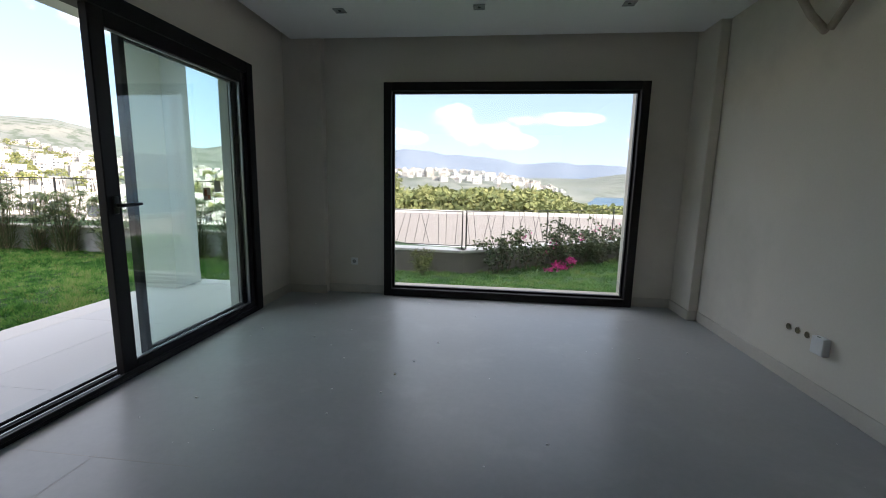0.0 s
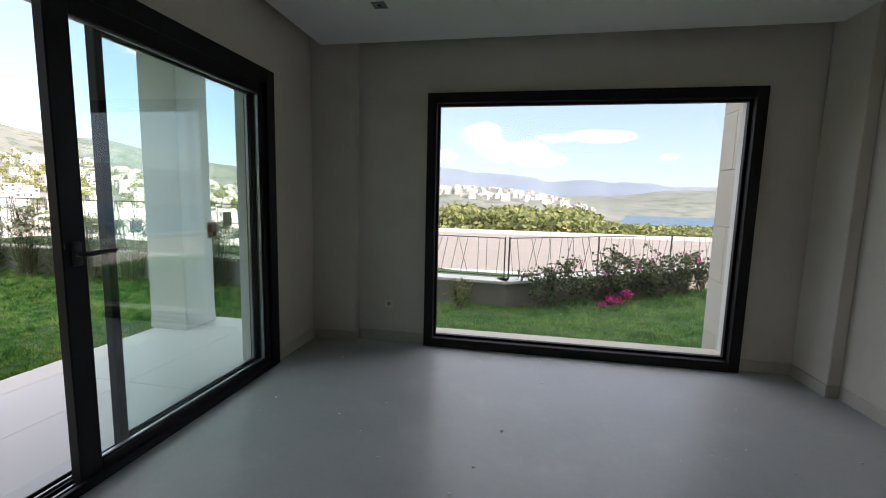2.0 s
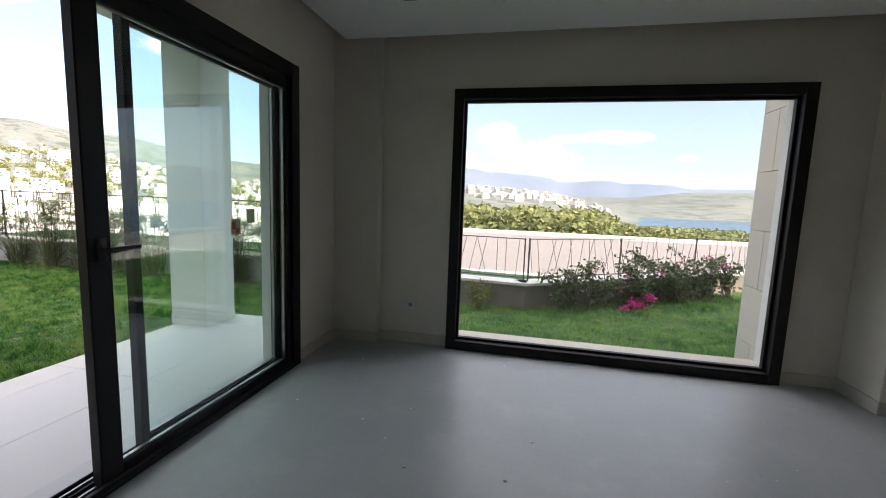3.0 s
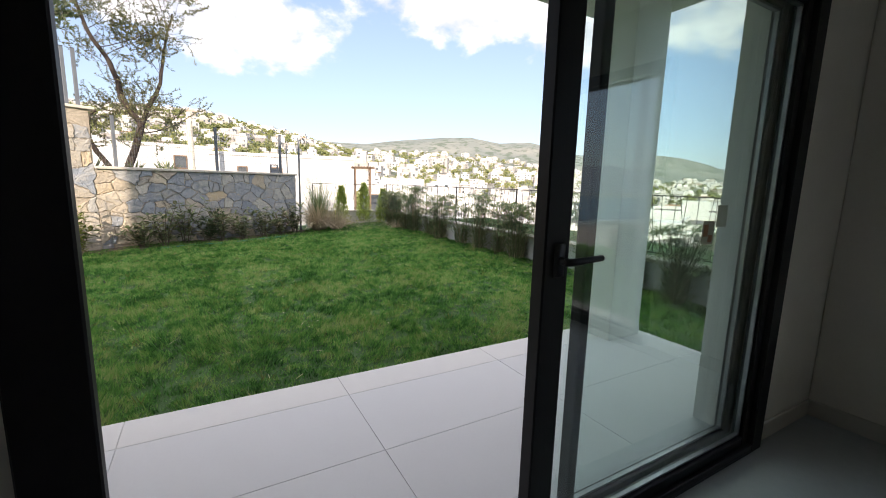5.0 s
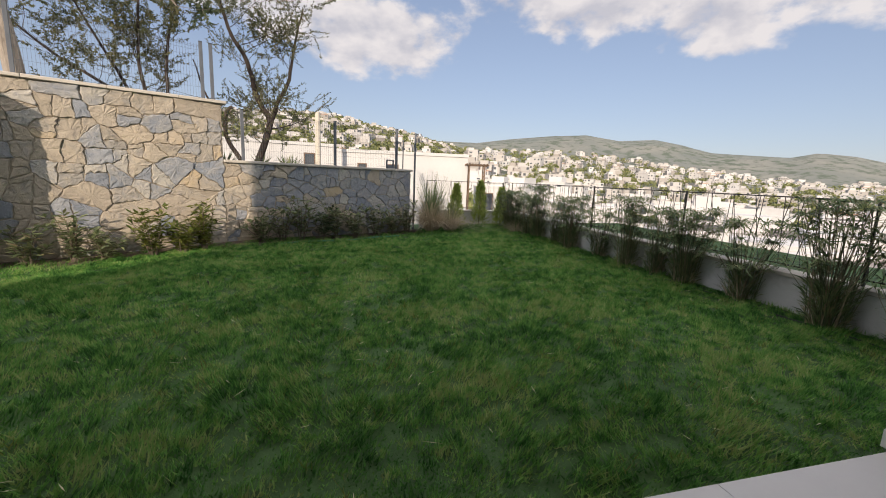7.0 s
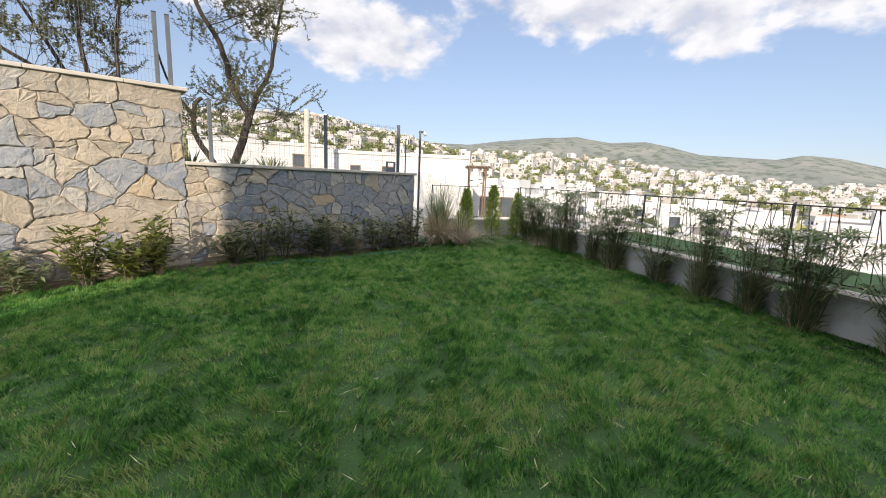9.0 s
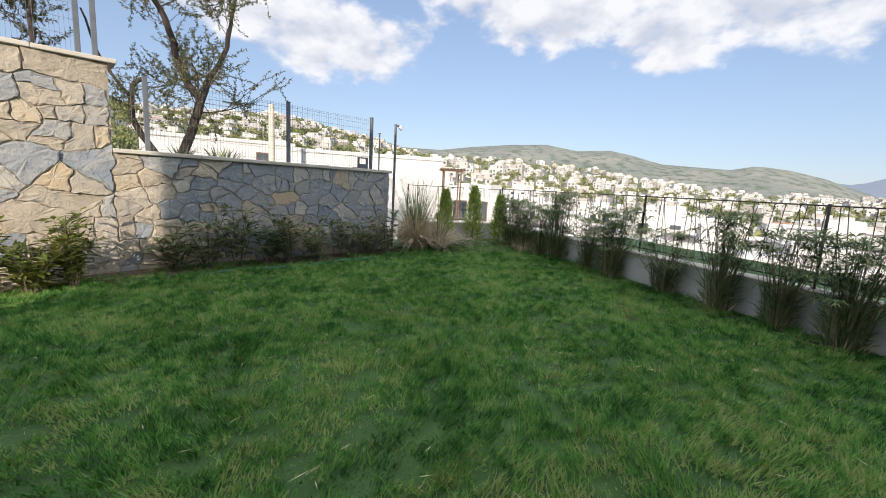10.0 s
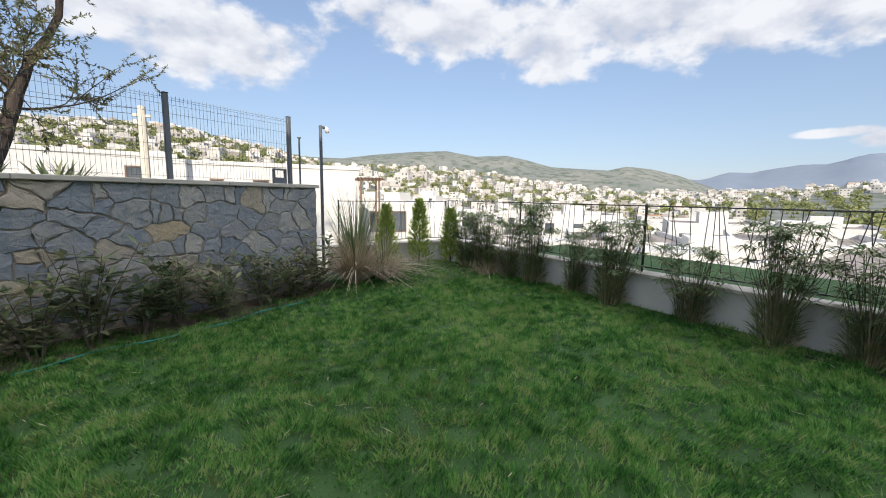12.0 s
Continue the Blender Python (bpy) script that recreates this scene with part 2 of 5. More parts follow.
M = {
    "plaster": material("wall plaster", [(0.66, 0.61, 0.535), (0.73, 0.68, 0.605)], 0.85, 0.9, 60, 0.06, 0.004, spots=((0.54, 0.50, 0.44), 0.7, 0.55, 0.85)),
    "ceiling": material("ceiling paint", [(0.84, 0.85, 0.84), (0.88, 0.89, 0.88)], 0.8, 0.8, 50, 0.04, 0.003),
    "screed": material("grey floor", [(0.378, 0.391, 0.4), (0.464, 0.473, 0.477)], 0.33, 1.1, 22, 0.03, 0.003, spots=((0.52, 0.53, 0.53), 2.2, 0.56, 0.85), sheen_rough=0.2),
    "skirting": material("skirting", [(0.52, 0.48, 0.42), (0.60, 0.56, 0.50)], 0.6, 2, 40, 0.05, 0.003),
    "frame": material("dark frame aluminium", [(0.008, 0.007, 0.008), (0.014, 0.012, 0.014)], 0.5, 3, 90, 0.0, 0.001, sheen_rough=0.1, spec=0.25),
    "steel": material("track metal", [(0.25, 0.25, 0.26), (0.4, 0.4, 0.41)], 0.35, 20, 90, 0.05, 0.001, metal=1.0),
    "glass": glassy("door glass", (0.915, 0.975, 0.955)),
    "clear": glassy("window glass", (0.97, 0.985, 0.985)),
    "white_plaster": material("white exterior plaster", [(0.62, 0.61, 0.58), (0.72, 0.71, 0.68)], 0.85, 0.8, 70, 0.1, 0.004),
    "house_white": material("white house render", [(0.516, 0.503, 0.482), (0.602, 0.589, 0.568)], 0.85, 0.3, 6, 0.05, 0.01),
    "paving": material("terrace tile", [(0.468, 0.46, 0.464), (0.546, 0.538, 0.538)], 0.45, 1.4, 50, 0.03, 0.002, per_object=0.25, spots=((0.53, 0.52, 0.51), 3.0, 0.58, 0.9)),
    "travertine": material("travertine coping", [(0.43, 0.387, 0.327), (0.568, 0.516, 0.439)], 0.7, 3, 60, 0.12, 0.004, per_object=0.2),
    "cladding": material("stone cladding", [(0.46, 0.42, 0.36), (0.58, 0.54, 0.47)], 0.75, 2, 50, 0.12, 0.004, per_object=0.3),
    "edge_stone": material("pale edge stone", [(0.504, 0.486, 0.468), (0.594, 0.576, 0.558)], 0.6, 3, 60, 0.08, 0.003, per_object=0.2),
    "joint": material("joint mortar", [(0.46, 0.44, 0.42), (0.56, 0.54, 0.51)], 0.9, 5, 90, 0.3, 0.006),
    "stone": material("rubble stone", [(0.24, 0.235, 0.22), (0.4, 0.34, 0.26), (0.29, 0.275, 0.25), (0.47, 0.4, 0.305), (0.35, 0.3, 0.235), (0.43, 0.36, 0.27), (0.45, 0.34, 0.2)], 0.9, 6, 28, 1.0, 0.035, per_object=0.66, spots=((0.20, 0.18, 0.16), 5.0, 0.54, 0.78)),
    # some stones are grey; the blue also paints the skylit shade
    "stone_grey": material("blue grey, shade-tinted rubble stone", [(0.15, 0.172, 0.205), (0.31, 0.315, 0.32), (0.2, 0.22, 0.25), (0.43, 0.395, 0.335), (0.25, 0.262, 0.28), (0.36, 0.325, 0.27)], 0.9, 6, 28, 1.0, 0.035, per_object=0.66, spots=((0.16, 0.18, 0.21), 5.0, 0.54, 0.78)),
    "mortar": material("wall mortar", [(0.25, 0.21, 0.158), (0.38, 0.325, 0.255)], 0.95, 6, 50, 0.9, 0.02),
    "kerb": material("grey render", [(0.48, 0.47, 0.45), (0.62, 0.61, 0.58)], 0.9, 1.8, 60, 0.2, 0.006, spots=((0.36, 0.34, 0.30), 2.5, 0.55, 0.8)),
    "planter": material("weathered concrete", [(0.13, 0.115, 0.10), (0.22, 0.20, 0.175)], 0.95, 2.5, 50, 0.3, 0.006, spots=((0.09, 0.08, 0.07), 3.0, 0.5, 0.75)),
    "soil": material("soil", [(0.07, 0.05, 0.035), (0.14, 0.10, 0.07)], 0.95, 6, 60, 0.8, 0.03),
    "turf": material("turf soil", [(0.022, 0.06, 0.012), (0.05, 0.11, 0.024)], 0.95, 1.2, 60, 0.8, 0.03),
    "iron": material("dark iron", [(0.03, 0.028, 0.027), (0.06, 0.055, 0.05)], 0.5, 8, 120, 0.1, 0.001),
    "grey_post": material("grey powder-coated steel", [(0.09, 0.10, 0.115), (0.13, 0.14, 0.155)], 0.5, 5, 100, 0.05, 0.001),
    "wire": material("grey wire", [(0.10, 0.11, 0.125), (0.16, 0.17, 0.18)], 0.5, 5, 100, 0.0, 0.001),
    # brown bark with the shade on the trunk put into its colour
    "bark": material("shade-darkened bark", [(0.029, 0.021, 0.017), (0.078, 0.058, 0.046)], 0.95, 6, 50, 0.9, 0.02, stretch=(1, 1, 0.25)),
    "pale_bark": material("pale bark", [(0.22, 0.18, 0.14), (0.42, 0.37, 0.31)], 0.9, 5, 40, 0.8, 0.02, stretch=(1, 1, 0.3)),
    "olive_leaf": leafy("small tree leaves", [(0.055, 0.07, 0.035), (0.11, 0.13, 0.06), (0.18, 0.18, 0.085), (0.26, 0.21, 0.11)], through_light=0.45),
    "dark_leaf": leafy("dark leaves", [(0.045, 0.065, 0.032), (0.085, 0.12, 0.055), (0.15, 0.165, 0.075)]),
    "shrub_leaf": leafy("shrub leaves", [(0.09, 0.12, 0.06), (0.17, 0.21, 0.10), (0.26, 0.29, 0.14), (0.28, 0.20, 0.13)]),
    "fresh_leaf": leafy("fresh shrub leaves", [(0.07, 0.10, 0.02), (0.13, 0.17, 0.035), (0.22, 0.23, 0.05), (0.10, 0.12, 0.05)]),
    "papyrus": leafy("papyrus leaves", [(0.07, 0.115, 0.05), (0.13, 0.19, 0.08), (0.21, 0.26, 0.115), (0.34, 0.30, 0.18)]),
    "papyrus_stem": leafy("papyrus stems", [(0.06, 0.085, 0.035), (0.12, 0.13, 0.06), (0.25, 0.19, 0.12), (0.35, 0.28, 0.18)], through_light=0.1),
    "straw": leafy("dry straw", [(0.42, 0.33, 0.22), (0.60, 0.51, 0.36), (0.52, 0.43, 0.29)], through_light=0.25),
    "reed": leafy("reed blades", [(0.10, 0.15, 0.06), (0.18, 0.23, 0.10), (0.28, 0.28, 0.15)]),
    "cypress": leafy("conifer sprays", [(0.22, 0.29, 0.07), (0.36, 0.44, 0.10), (0.50, 0.54, 0.16)]),
    # clump noise paints the shade between tufts; broad patches are real wear
    "grass": leafy("lawn blades with tuft shadow tone", clump=9.0, tones=[(0.026, 0.09, 0.018), (0.075, 0.205, 0.042), (0.135, 0.295, 0.064), (0.205, 0.345, 0.085), (0.335, 0.37, 0.145)], per_island=0.34, through_light=0.35, rough=0.7, patch_scale=1.3, spec=0.12),
    "bract": leafy("magenta bracts", [(0.62, 0.03, 0.24), (0.8, 0.1, 0.38)]),
    "twig": material("twig", [(0.10, 0.075, 0.055), (0.2, 0.16, 0.12)], 0.9, 10, 60, 0.2, 0.002),
    "white_plastic": material("white plastic", [(0.72, 0.72, 0.72), (0.78, 0.78, 0.78)], 0.4, 4, 60, 0.02, 0.001),
    "grey_plastic": material("grey plastic", [(0.28, 0.29, 0.29), (0.36, 0.37, 0.37)], 0.5, 4, 60, 0.02, 0.001),
    "black": material("black plastic", [(0.01, 0.01, 0.01), (0.02, 0.02, 0.02)], 0.45, 4, 60, 0.02, 0.001),
    "hole": material("cable box", [(0.09, 0.075, 0.045), (0.15, 0.12, 0.07)], 0.8, 20, 90, 0.2, 0.002),
    "lagging": material("pipe lagging", [(0.36, 0.30, 0.23), (0.48, 0.42, 0.34)], 0.8, 8, 60, 0.3, 0.005),
    "sticker": material("paper label", [(0.55, 0.47, 0.33), (0.66, 0.60, 0.48)], 0.7, 8, 60, 0.05, 0.001),
    "print": material("label print", [(0.45, 0.16, 0.06), (0.5, 0.2, 0.08)], 0.7, 8, 60, 0.0, 0.001),
    "hose": material("green hose", [(0.02, 0.17, 0.12), (0.03, 0.24, 0.17)], 0.45, 8, 60, 0.05, 0.001),
    "timber": material("brown timber", [(0.11, 0.065, 0.04), (0.2, 0.13, 0.08)], 0.7, 3, 30, 0.3, 0.004, stretch=(1, 6, 6)),
    "gravel": material("pale gravel", [(0.17, 0.145, 0.13), (0.31, 0.275, 0.25)], 0.95, 7, 30, 0.7, 0.03),
    "pane": material("dark window pane", [(0.05, 0.06, 0.07), (0.12, 0.13, 0.14)], 0.12, 0.6, 6, 0.0, 0.001),
    "concrete_pole": material("concrete pole", [(0.50, 0.45, 0.37), (0.62, 0.57, 0.48)], 0.9, 4, 40, 0.3, 0.004),
    "town_wall": material("town render", [(0.286, 0.256, 0.227), (0.429, 0.406, 0.375), (0.525, 0.507, 0.489), (0.596, 0.585, 0.566)], 0.9, 0.05, 0.6, 0.0, 0.01, per_island=0.7),
    "town_roof": material("tile roof", [(0.34, 0.17, 0.10), (0.45, 0.27, 0.17)], 0.9, 0.1, 1, 0.0, 0.01),
    "wood_far": leafy("far tree foliage", [(0.10, 0.13, 0.05), (0.19, 0.21, 0.08), (0.29, 0.28, 0.12)], per_island=0.6, through_light=0.15, rough=0.8),
    # distance haze put into the base colour as blue-grey
    "mountain": material("haze-tinted far mountain slopes", [(0.13, 0.165, 0.22), (0.18, 0.21, 0.26)], 1.0, 0.002, 0.01, 0.0, 1),
    # scrub tones paled and greyed so the colour holds some distance haze
    "hill": material("haze-greyed scrub hillside", [(0.125, 0.142, 0.13), (0.17, 0.178, 0.155), (0.24, 0.23, 0.195)], 1.0, 0.006, 0.06, 0.0, 1, spots=((0.08, 0.10, 0.07), 0.03, 0.48, 0.6)),
    "sea": material("sea water", [(0.02, 0.07, 0.12), (0.03, 0.09, 0.15)], 0.25, 0.01, 0.2, 0.1, 0.3),
}


# ---- mesh helpers ----
class Buf:
    """Collects vertices and faces of one mesh."""

    def __init__(self):
        self.v, self.f, self.m = [], [], []

    def box(self, x0, x1, y0, y1, z0, z1, c=0.0, mat=0, turn=None):
        lo, hi = (x0, y0, z0), (x1, y1, z1)
        mid = Vector([(a + b) / 2 for a, b in zip(lo, hi)])
        c = min(c, *[0.45 * abs(b - a) for a, b in zip(lo, hi)])
        base = len(self.v)
        pts, faces = [], []
        if c <= 0:
            pts = [Vector((x, y, z)) for z in (z0, z1) for x, y in ((x0, y0), (x1, y0), (x1, y1), (x0, y1))]
            faces = [(3, 2, 1, 0), (4, 5, 6, 7), (0, 1, 5, 4), (1, 2, 6, 5), (2, 3, 7, 6), (3, 0, 4, 7)]
        else:
            index = {}
            signs = [(a, b, d) for a in (0, 1) for b in (0, 1) for d in (0, 1)]
            for s in signs:
                for axis in range(3):
                    p = [hi[k] if s[k] else lo[k] for k in range(3)]
                    for k in range(3):
                        if k != axis:
                            p[k] += -c if s[k] else c
                    index[s, axis] = len(pts)
                    pts.append(Vector(p))
            for axis in range(3):
                b, d = (axis + 1) % 3, (axis + 2) % 3
                for side in (0, 1):
                    ring = []
                    for vb, vd in ((0, 0), (1, 0), (1, 1), (0, 1)):
                        s = [0, 0, 0]
                        s[axis], s[b], s[d] = side, vb, vd
                        ring.append(index[tuple(s), axis])
                    faces.append(ring)
                for vb in (0, 1):
                    for vd in (0, 1):
                        s0, s1 = [0, 0, 0], [0, 0, 0]
                        s0[b] = s1[b] = vb
                        s0[d] = s1[d] = vd
                        s1[axis] = 1
                        faces.append([index[tuple(s0), b], index[tuple(s1), b], index[tuple(s1), d], index[tuple(s0), d]])
            for s in signs:
                faces.append([index[s, 0], index[s, 1], index[s, 2]])
            good = []
            for f in faces:
                n = (pts[f[1]] - pts[f[0]]).cross(pts[f[2]] - pts[f[0]])
                out = sum((pts[k] for k in f), Vector()) / len(f) - mid
                good.append(f if n.dot(out) > 0 else f[::-1])
            faces = good
        if turn is not None:
            pts = [turn @ p for p in pts]
        self.v += [tuple(p) for p in pts]
        self.f += [tuple(base + k for k in f) for f in faces]
        self.m += [mat] * len(faces)
        return self

    def tube(self, points, radii, sides=6, mat=0, caps=True):
        points = [Vector(p) for p in points]
        if not hasattr(radii, "__len__"):
            radii = [radii] * len(points)
        base = len(self.v)
        ref = None
        for k, p in enumerate(points):
            d = points[min(k + 1, len(points) - 1)] - points[max(k - 1, 0)]
            d = d.normalized() if d.length > 1e-9 else Vector((0, 0, 1))
            if ref is None:
                ref = d.orthogonal().normalized()
            ref = (ref - d * ref.dot(d))
            ref = ref.normalized() if ref.length > 1e-6 else d.orthogonal().normalized()
            other = d.cross(ref)
            for j in range(sides):
                a = 2 * math.pi * j / sides
                self.v.append(tuple(p + (ref * math.cos(a) + other * math.sin(a)) * radii[k]))
        for k in range(len(points) - 1):
            for j in range(sides):
                i0, i1 = base + k * sides + j, base + k * sides + (j + 1) % sides
                self.f.append((i0, i1, i1 + sides, i0 + sides))
                self.m.append(mat)
        if caps:
            self.f.append(tuple(base + j for j in reversed(range(sides))))
            self.f.append(tuple(base + (len(points) - 1) * sides + j for j in range(sides)))
            self.m += [mat, mat]
        return self

    def leaf(self, p, d, length, width, up=None, mat=0, droop=0.0):
        d = Vector(d).normalized()
        up = Vector(up) if up is not None else Vector((random.gauss(0, 1), random.gauss(0, 1), random.gauss(0, 1)))
        side = d.cross(up)
        side = side.normalized() if side.length > 1e-6 else d.orthogonal().normalized()
        p = Vector(p)
        base = len(self.v)
        mid = p + d * length * 0.45
        tip = p + d * length - Vector((0, 0, droop * length))
        self.v += [tuple(p), tuple(mid + side * width / 2), tuple(tip), tuple(mid - side * width / 2)]
        self.f.append((base, base + 1, base + 2, base + 3))
        self.m.append(mat)
        return self

    def disc(self, centre, normal, radius, thick, sides=16, mat=0):
        c, n = Vector(centre), Vector(normal).normalized()
        return self.tube([c, c + n * thick], radius, sides, mat)

    def mesh(self, name, materials, smooth=False):
        me = bpy.data.meshes.new(name)
        me.from_pydata(self.v, [], self.f)
        for m in materials:
            me.materials.append(m)
        if len(materials) > 1:
            me.polygons.foreach_set("material_index", self.m)
        if smooth:
            me.polygons.foreach_set("use_smooth", [True] * len(self.f))
        me.update()
        return me


def part(name, buf, mat, parent=None, label="", smooth=False, at=None):
    """One mesh object under a thing, a part or a piece of the setting."""
    mats = mat if isinstance(mat, (list, tuple)) else [mat]
    ob = new(name, buf.mesh(name, mats, smooth) if isinstance(buf, Buf) else buf)
    ob.parent = parent
    if at is not None:
        ob.matrix_basis = at
    return tagged(ob, label)


def empty(name, label, category, at=None, group="", kind=""):
    ob = new(name)
    ob.empty_display_size = 0.1
    if at is not None:
        ob.matrix_world = at
    return tagged(ob, label, category, group, kind)


def structure(name, buf, mat, label, category, smooth=False):
    return tagged(part(name, buf, mat, None, label, smooth), "", category, "", "structure")


def box(x0, x1, y0, y1, z0, z1, c=0.0):
    return Buf().box(x0, x1, y0, y1, z0, z1, c)


def smooth01(a, b, x):
    k = min(1.0, max(0.0, (x - a) / (b - a)))
    return k * k * (3 - 2 * k)


# ---- large structure: the room ----
XW, XE, YS, YN = -2.06, 2.33, -3.0, 5.30      # inner faces of the room
DOOR_Y0, DOOR_Y1, DOOR_Z = 1.73, 4.53, 2.36
WIN_X0, WIN_X1, WIN_Z = -0.94, 1.816, 2.36
T = 0.30                                      # outer wall thickness
TOP = 2.98

structure("floor", box(XW - T, XE + 0.2, YS - 0.2, YN + T, -0.30, 0.0), M["screed"], "dusty grey cement floor, bare and slightly glossy", "floor")
for x0, x1, y0, y1 in ((-1.553, -1.55, 0.3, 2.25), (-2.02, -1.05, 2.23, 2.233)):
    structure("floor_joint", box(x0, x1, y0, y1, 0.0, 0.0006), M["joint"], "fine joint line in the grey floor", "floor joint")
structure("ceiling", Buf().box(XW, XE, YS, YN, TOP, TOP + 0.2).box(XW + 0.10, XE - 0.002, YS + 0.01, YN - 0.10, 2.80, 2.86, 0.004), M["ceiling"], "white suspended plasterboard ceiling with a shadow gap", "ceiling")
structure("wall_west", Buf().box(XW - T, XW, YS - 0.2, DOOR_Y0, 0.0, TOP).box(XW - T, XW, DOOR_Y1, YN + T, 0.0, TOP).box(XW - T, XW, DOOR_Y0, DOOR_Y1, DOOR_Z, TOP), M["plaster"], "greige plastered wall around the sliding door", "wall")
structure("wall_north", Buf().box(XW, WIN_X0, YN, YN + T, 0.0, TOP).box(WIN_X1, XE, YN, YN + T, 0.0, TOP).box(WIN_X0, WIN_X1, YN, YN + T, WIN_Z, TOP), M["plaster"], "greige plastered wall around the large window", "wall")
structure("wall_east", box(XE, XE + 0.2, YS - 0.2, YN + T, 0.0, TOP), M["plaster"], "long greige plastered wall without openings", "wall")
structure("wall_south", box(XW, XE, YS - 0.2, YS, 0.0, TOP), M["plaster"], "plain greige plastered wall", "wall")
structure("pillar_west", box(XW, -1.62, 5.19, YN, 0.0, TOP, 0.006), M["plaster"], "plastered pillar in the room corner", "pillar")
structure("pillar_east", box(2.24, XE, 4.88, YN, 0.0, TOP, 0.006), M["plaster"], "shallow plastered pillar in the room corner", "pillar")


def skirting(x0, x1, y0, y1):
    structure("baseboard", box(x0, x1, y0, y1, 0.0, 0.10, 0.004), M["skirting"], "low greige stone baseboard along the wall", "baseboard")


skirting(XE - 0.014, XE, YS, 4.88)
skirting(2.226, 2.24, 4.866, YN)
skirting(2.24, XE - 0.014, 4.866, 4.88)
skirting(WIN_X1 + 0.004, 2.226, YN - 0.014, YN)
skirting(-1.62, WIN_X0 - 0.004, YN - 0.014, YN)
skirting(XW + 0.014, -1.606, 5.176, 5.19)
skirting(XW, XW + 0.014, DOOR_Y1 + 0.004, 5.19)
skirting(XW, XW + 0.014, YS, DOOR_Y0 - 0.004)

# upper storeys and the rest of the house
structure("house_body", Buf().box(XW - T, 16.0, -4.75, YN + T, TOP + 0.2, 7.6).box(XE + 0.2, 16.0, -4.75, YN + T, -0.4, TOP + 0.2).box(XW - T, XE + 0.2, -4.75, YS - 0.2, -0.4, TOP + 0.2).box(XW, XE + 0.2, YS - 0.2, YN + T, TOP + 0.2, TOP + 0.21), M["white_plaster"], "white rendered upper storey of the house", "house")


# ---- window and sliding door ----
def frame_ring(buf, along, a0, a1, z0, z1, d0, d1, w, c=0.004):
    """Four bars round an opening; along: 'x' or 'y'."""
    for p0, p1, q0, q1 in ((a0, a0 + w, z0, z1), (a1 - w, a1, z0, z1), (a0 + w, a1 - w, z0, z0 + w), (a0 + w, a1 - w, z1 - w, z1)):
        if along == "x":
            buf.box(p0, p1, d0, d1, q0, q1, c)
        else:
            buf.box(d0, d1, p0, p1, q0, q1, c)
    return buf


window_1 = tagged(new("window_1"), "large fixed picture window in a dark aluminium frame", "window", "", "structure")
part("window_frame", frame_ring(Buf(), "x", WIN_X0, WIN_X1, 0.0, WIN_Z, 5.225, 5.36, 0.085), M["frame"], window_1, "near-black aluminium frame")
part("glazing_bead", frame_ring(Buf(), "x", WIN_X0 + 0.085, WIN_X1 - 0.085, 0.085, WIN_Z - 0.085, 5.29, 5.335, 0.022, 0.003), M["frame"], window_1)
glass = part("pane", box(WIN_X0 + 0.10, WIN_X1 - 0.10, 5.309, 5.317, 0.10, WIN_Z - 0.10), M["clear"], window_1, "clear glass")
glass.visible_shadow = False
part("window_sill", box(WIN_X0, WIN_X1, 5.36, YN + T + 0.06, -0.02, 0.055, 0.004), M["travertine"], window_1, "pale stone outer sill")
part("reveal", Buf().box(WIN_X0, WIN_X0 + 0.02, 5.36, YN + T, 0.055, WIN_Z).box(WIN_X1 - 0.02, WIN_X1, 5.36, YN + T, 0.055, WIN_Z).box(WIN_X0, WIN_X1, 5.36, YN + T, WIN_Z - 0.02, WIN_Z), M["white_plaster"], window_1)

door_1 = tagged(new("door_1"), "open sliding glass door in a near-black aluminium frame", "door", "", "structure")
part("door_frame", Buf().box(XW - 0.135, XW - 0.012, DOOR_Y0, DOOR_Y0 + 0.04, 0, DOOR_Z - 0.10, 0.004).box(XW - 0.012, XW + 0.008, DOOR_Y0, DOOR_Y0 + 0.10, 0, DOOR_Z - 0.10, 0.004).box(XW + 0.008, XW + 0.04, DOOR_Y0, DOOR_Y0 + 0.118, 0, DOOR_Z - 0.10, 0.004).box(XW - 0.135, XW + 0.04, DOOR_Y0, DOOR_Y0 + 0.10, DOOR_Z - 0.10, DOOR_Z, 0.004).box(XW - 0.135, XW + 0.04, DOOR_Y1 - 0.10, DOOR_Y1, 0, DOOR_Z, 0.004).box(XW - 0.135, XW + 0.04, DOOR_Y0 + 0.10, DOOR_Y1 - 0.10, DOOR_Z - 0.10, DOOR_Z, 0.004), M["frame"], door_1, "near-black outer frame")
part("threshold", Buf().box(XW - 0.135, XW + 0.04, DOOR_Y0 + 0.10, DOOR_Y1 - 0.10, 0.0, 0.022, 0.003).box(XW + 0.015, XW + 0.04, DOOR_Y0 + 0.10, DOOR_Y1 - 0.10, 0.022, 0.05, 0.003).box(XW - 0.062, XW - 0.052, DOOR_Y0 + 0.10, DOOR_Y1 - 0.10, 0.022, 0.042, 0.002).box(XW - 0.135, XW - 0.125, DOOR_Y0 + 0.10, DOOR_Y1 - 0.10, 0.022, 0.042, 0.002), M["frame"], door_1)
for x in (XW - 0.025, XW - 0.10):
    part("rail", box(x - 0.006, x + 0.006, DOOR_Y0 + 0.10, DOOR_Y1 - 0.10, 0.022, 0.036, 0.002), M["steel"], door_1, "bright metal running rail")
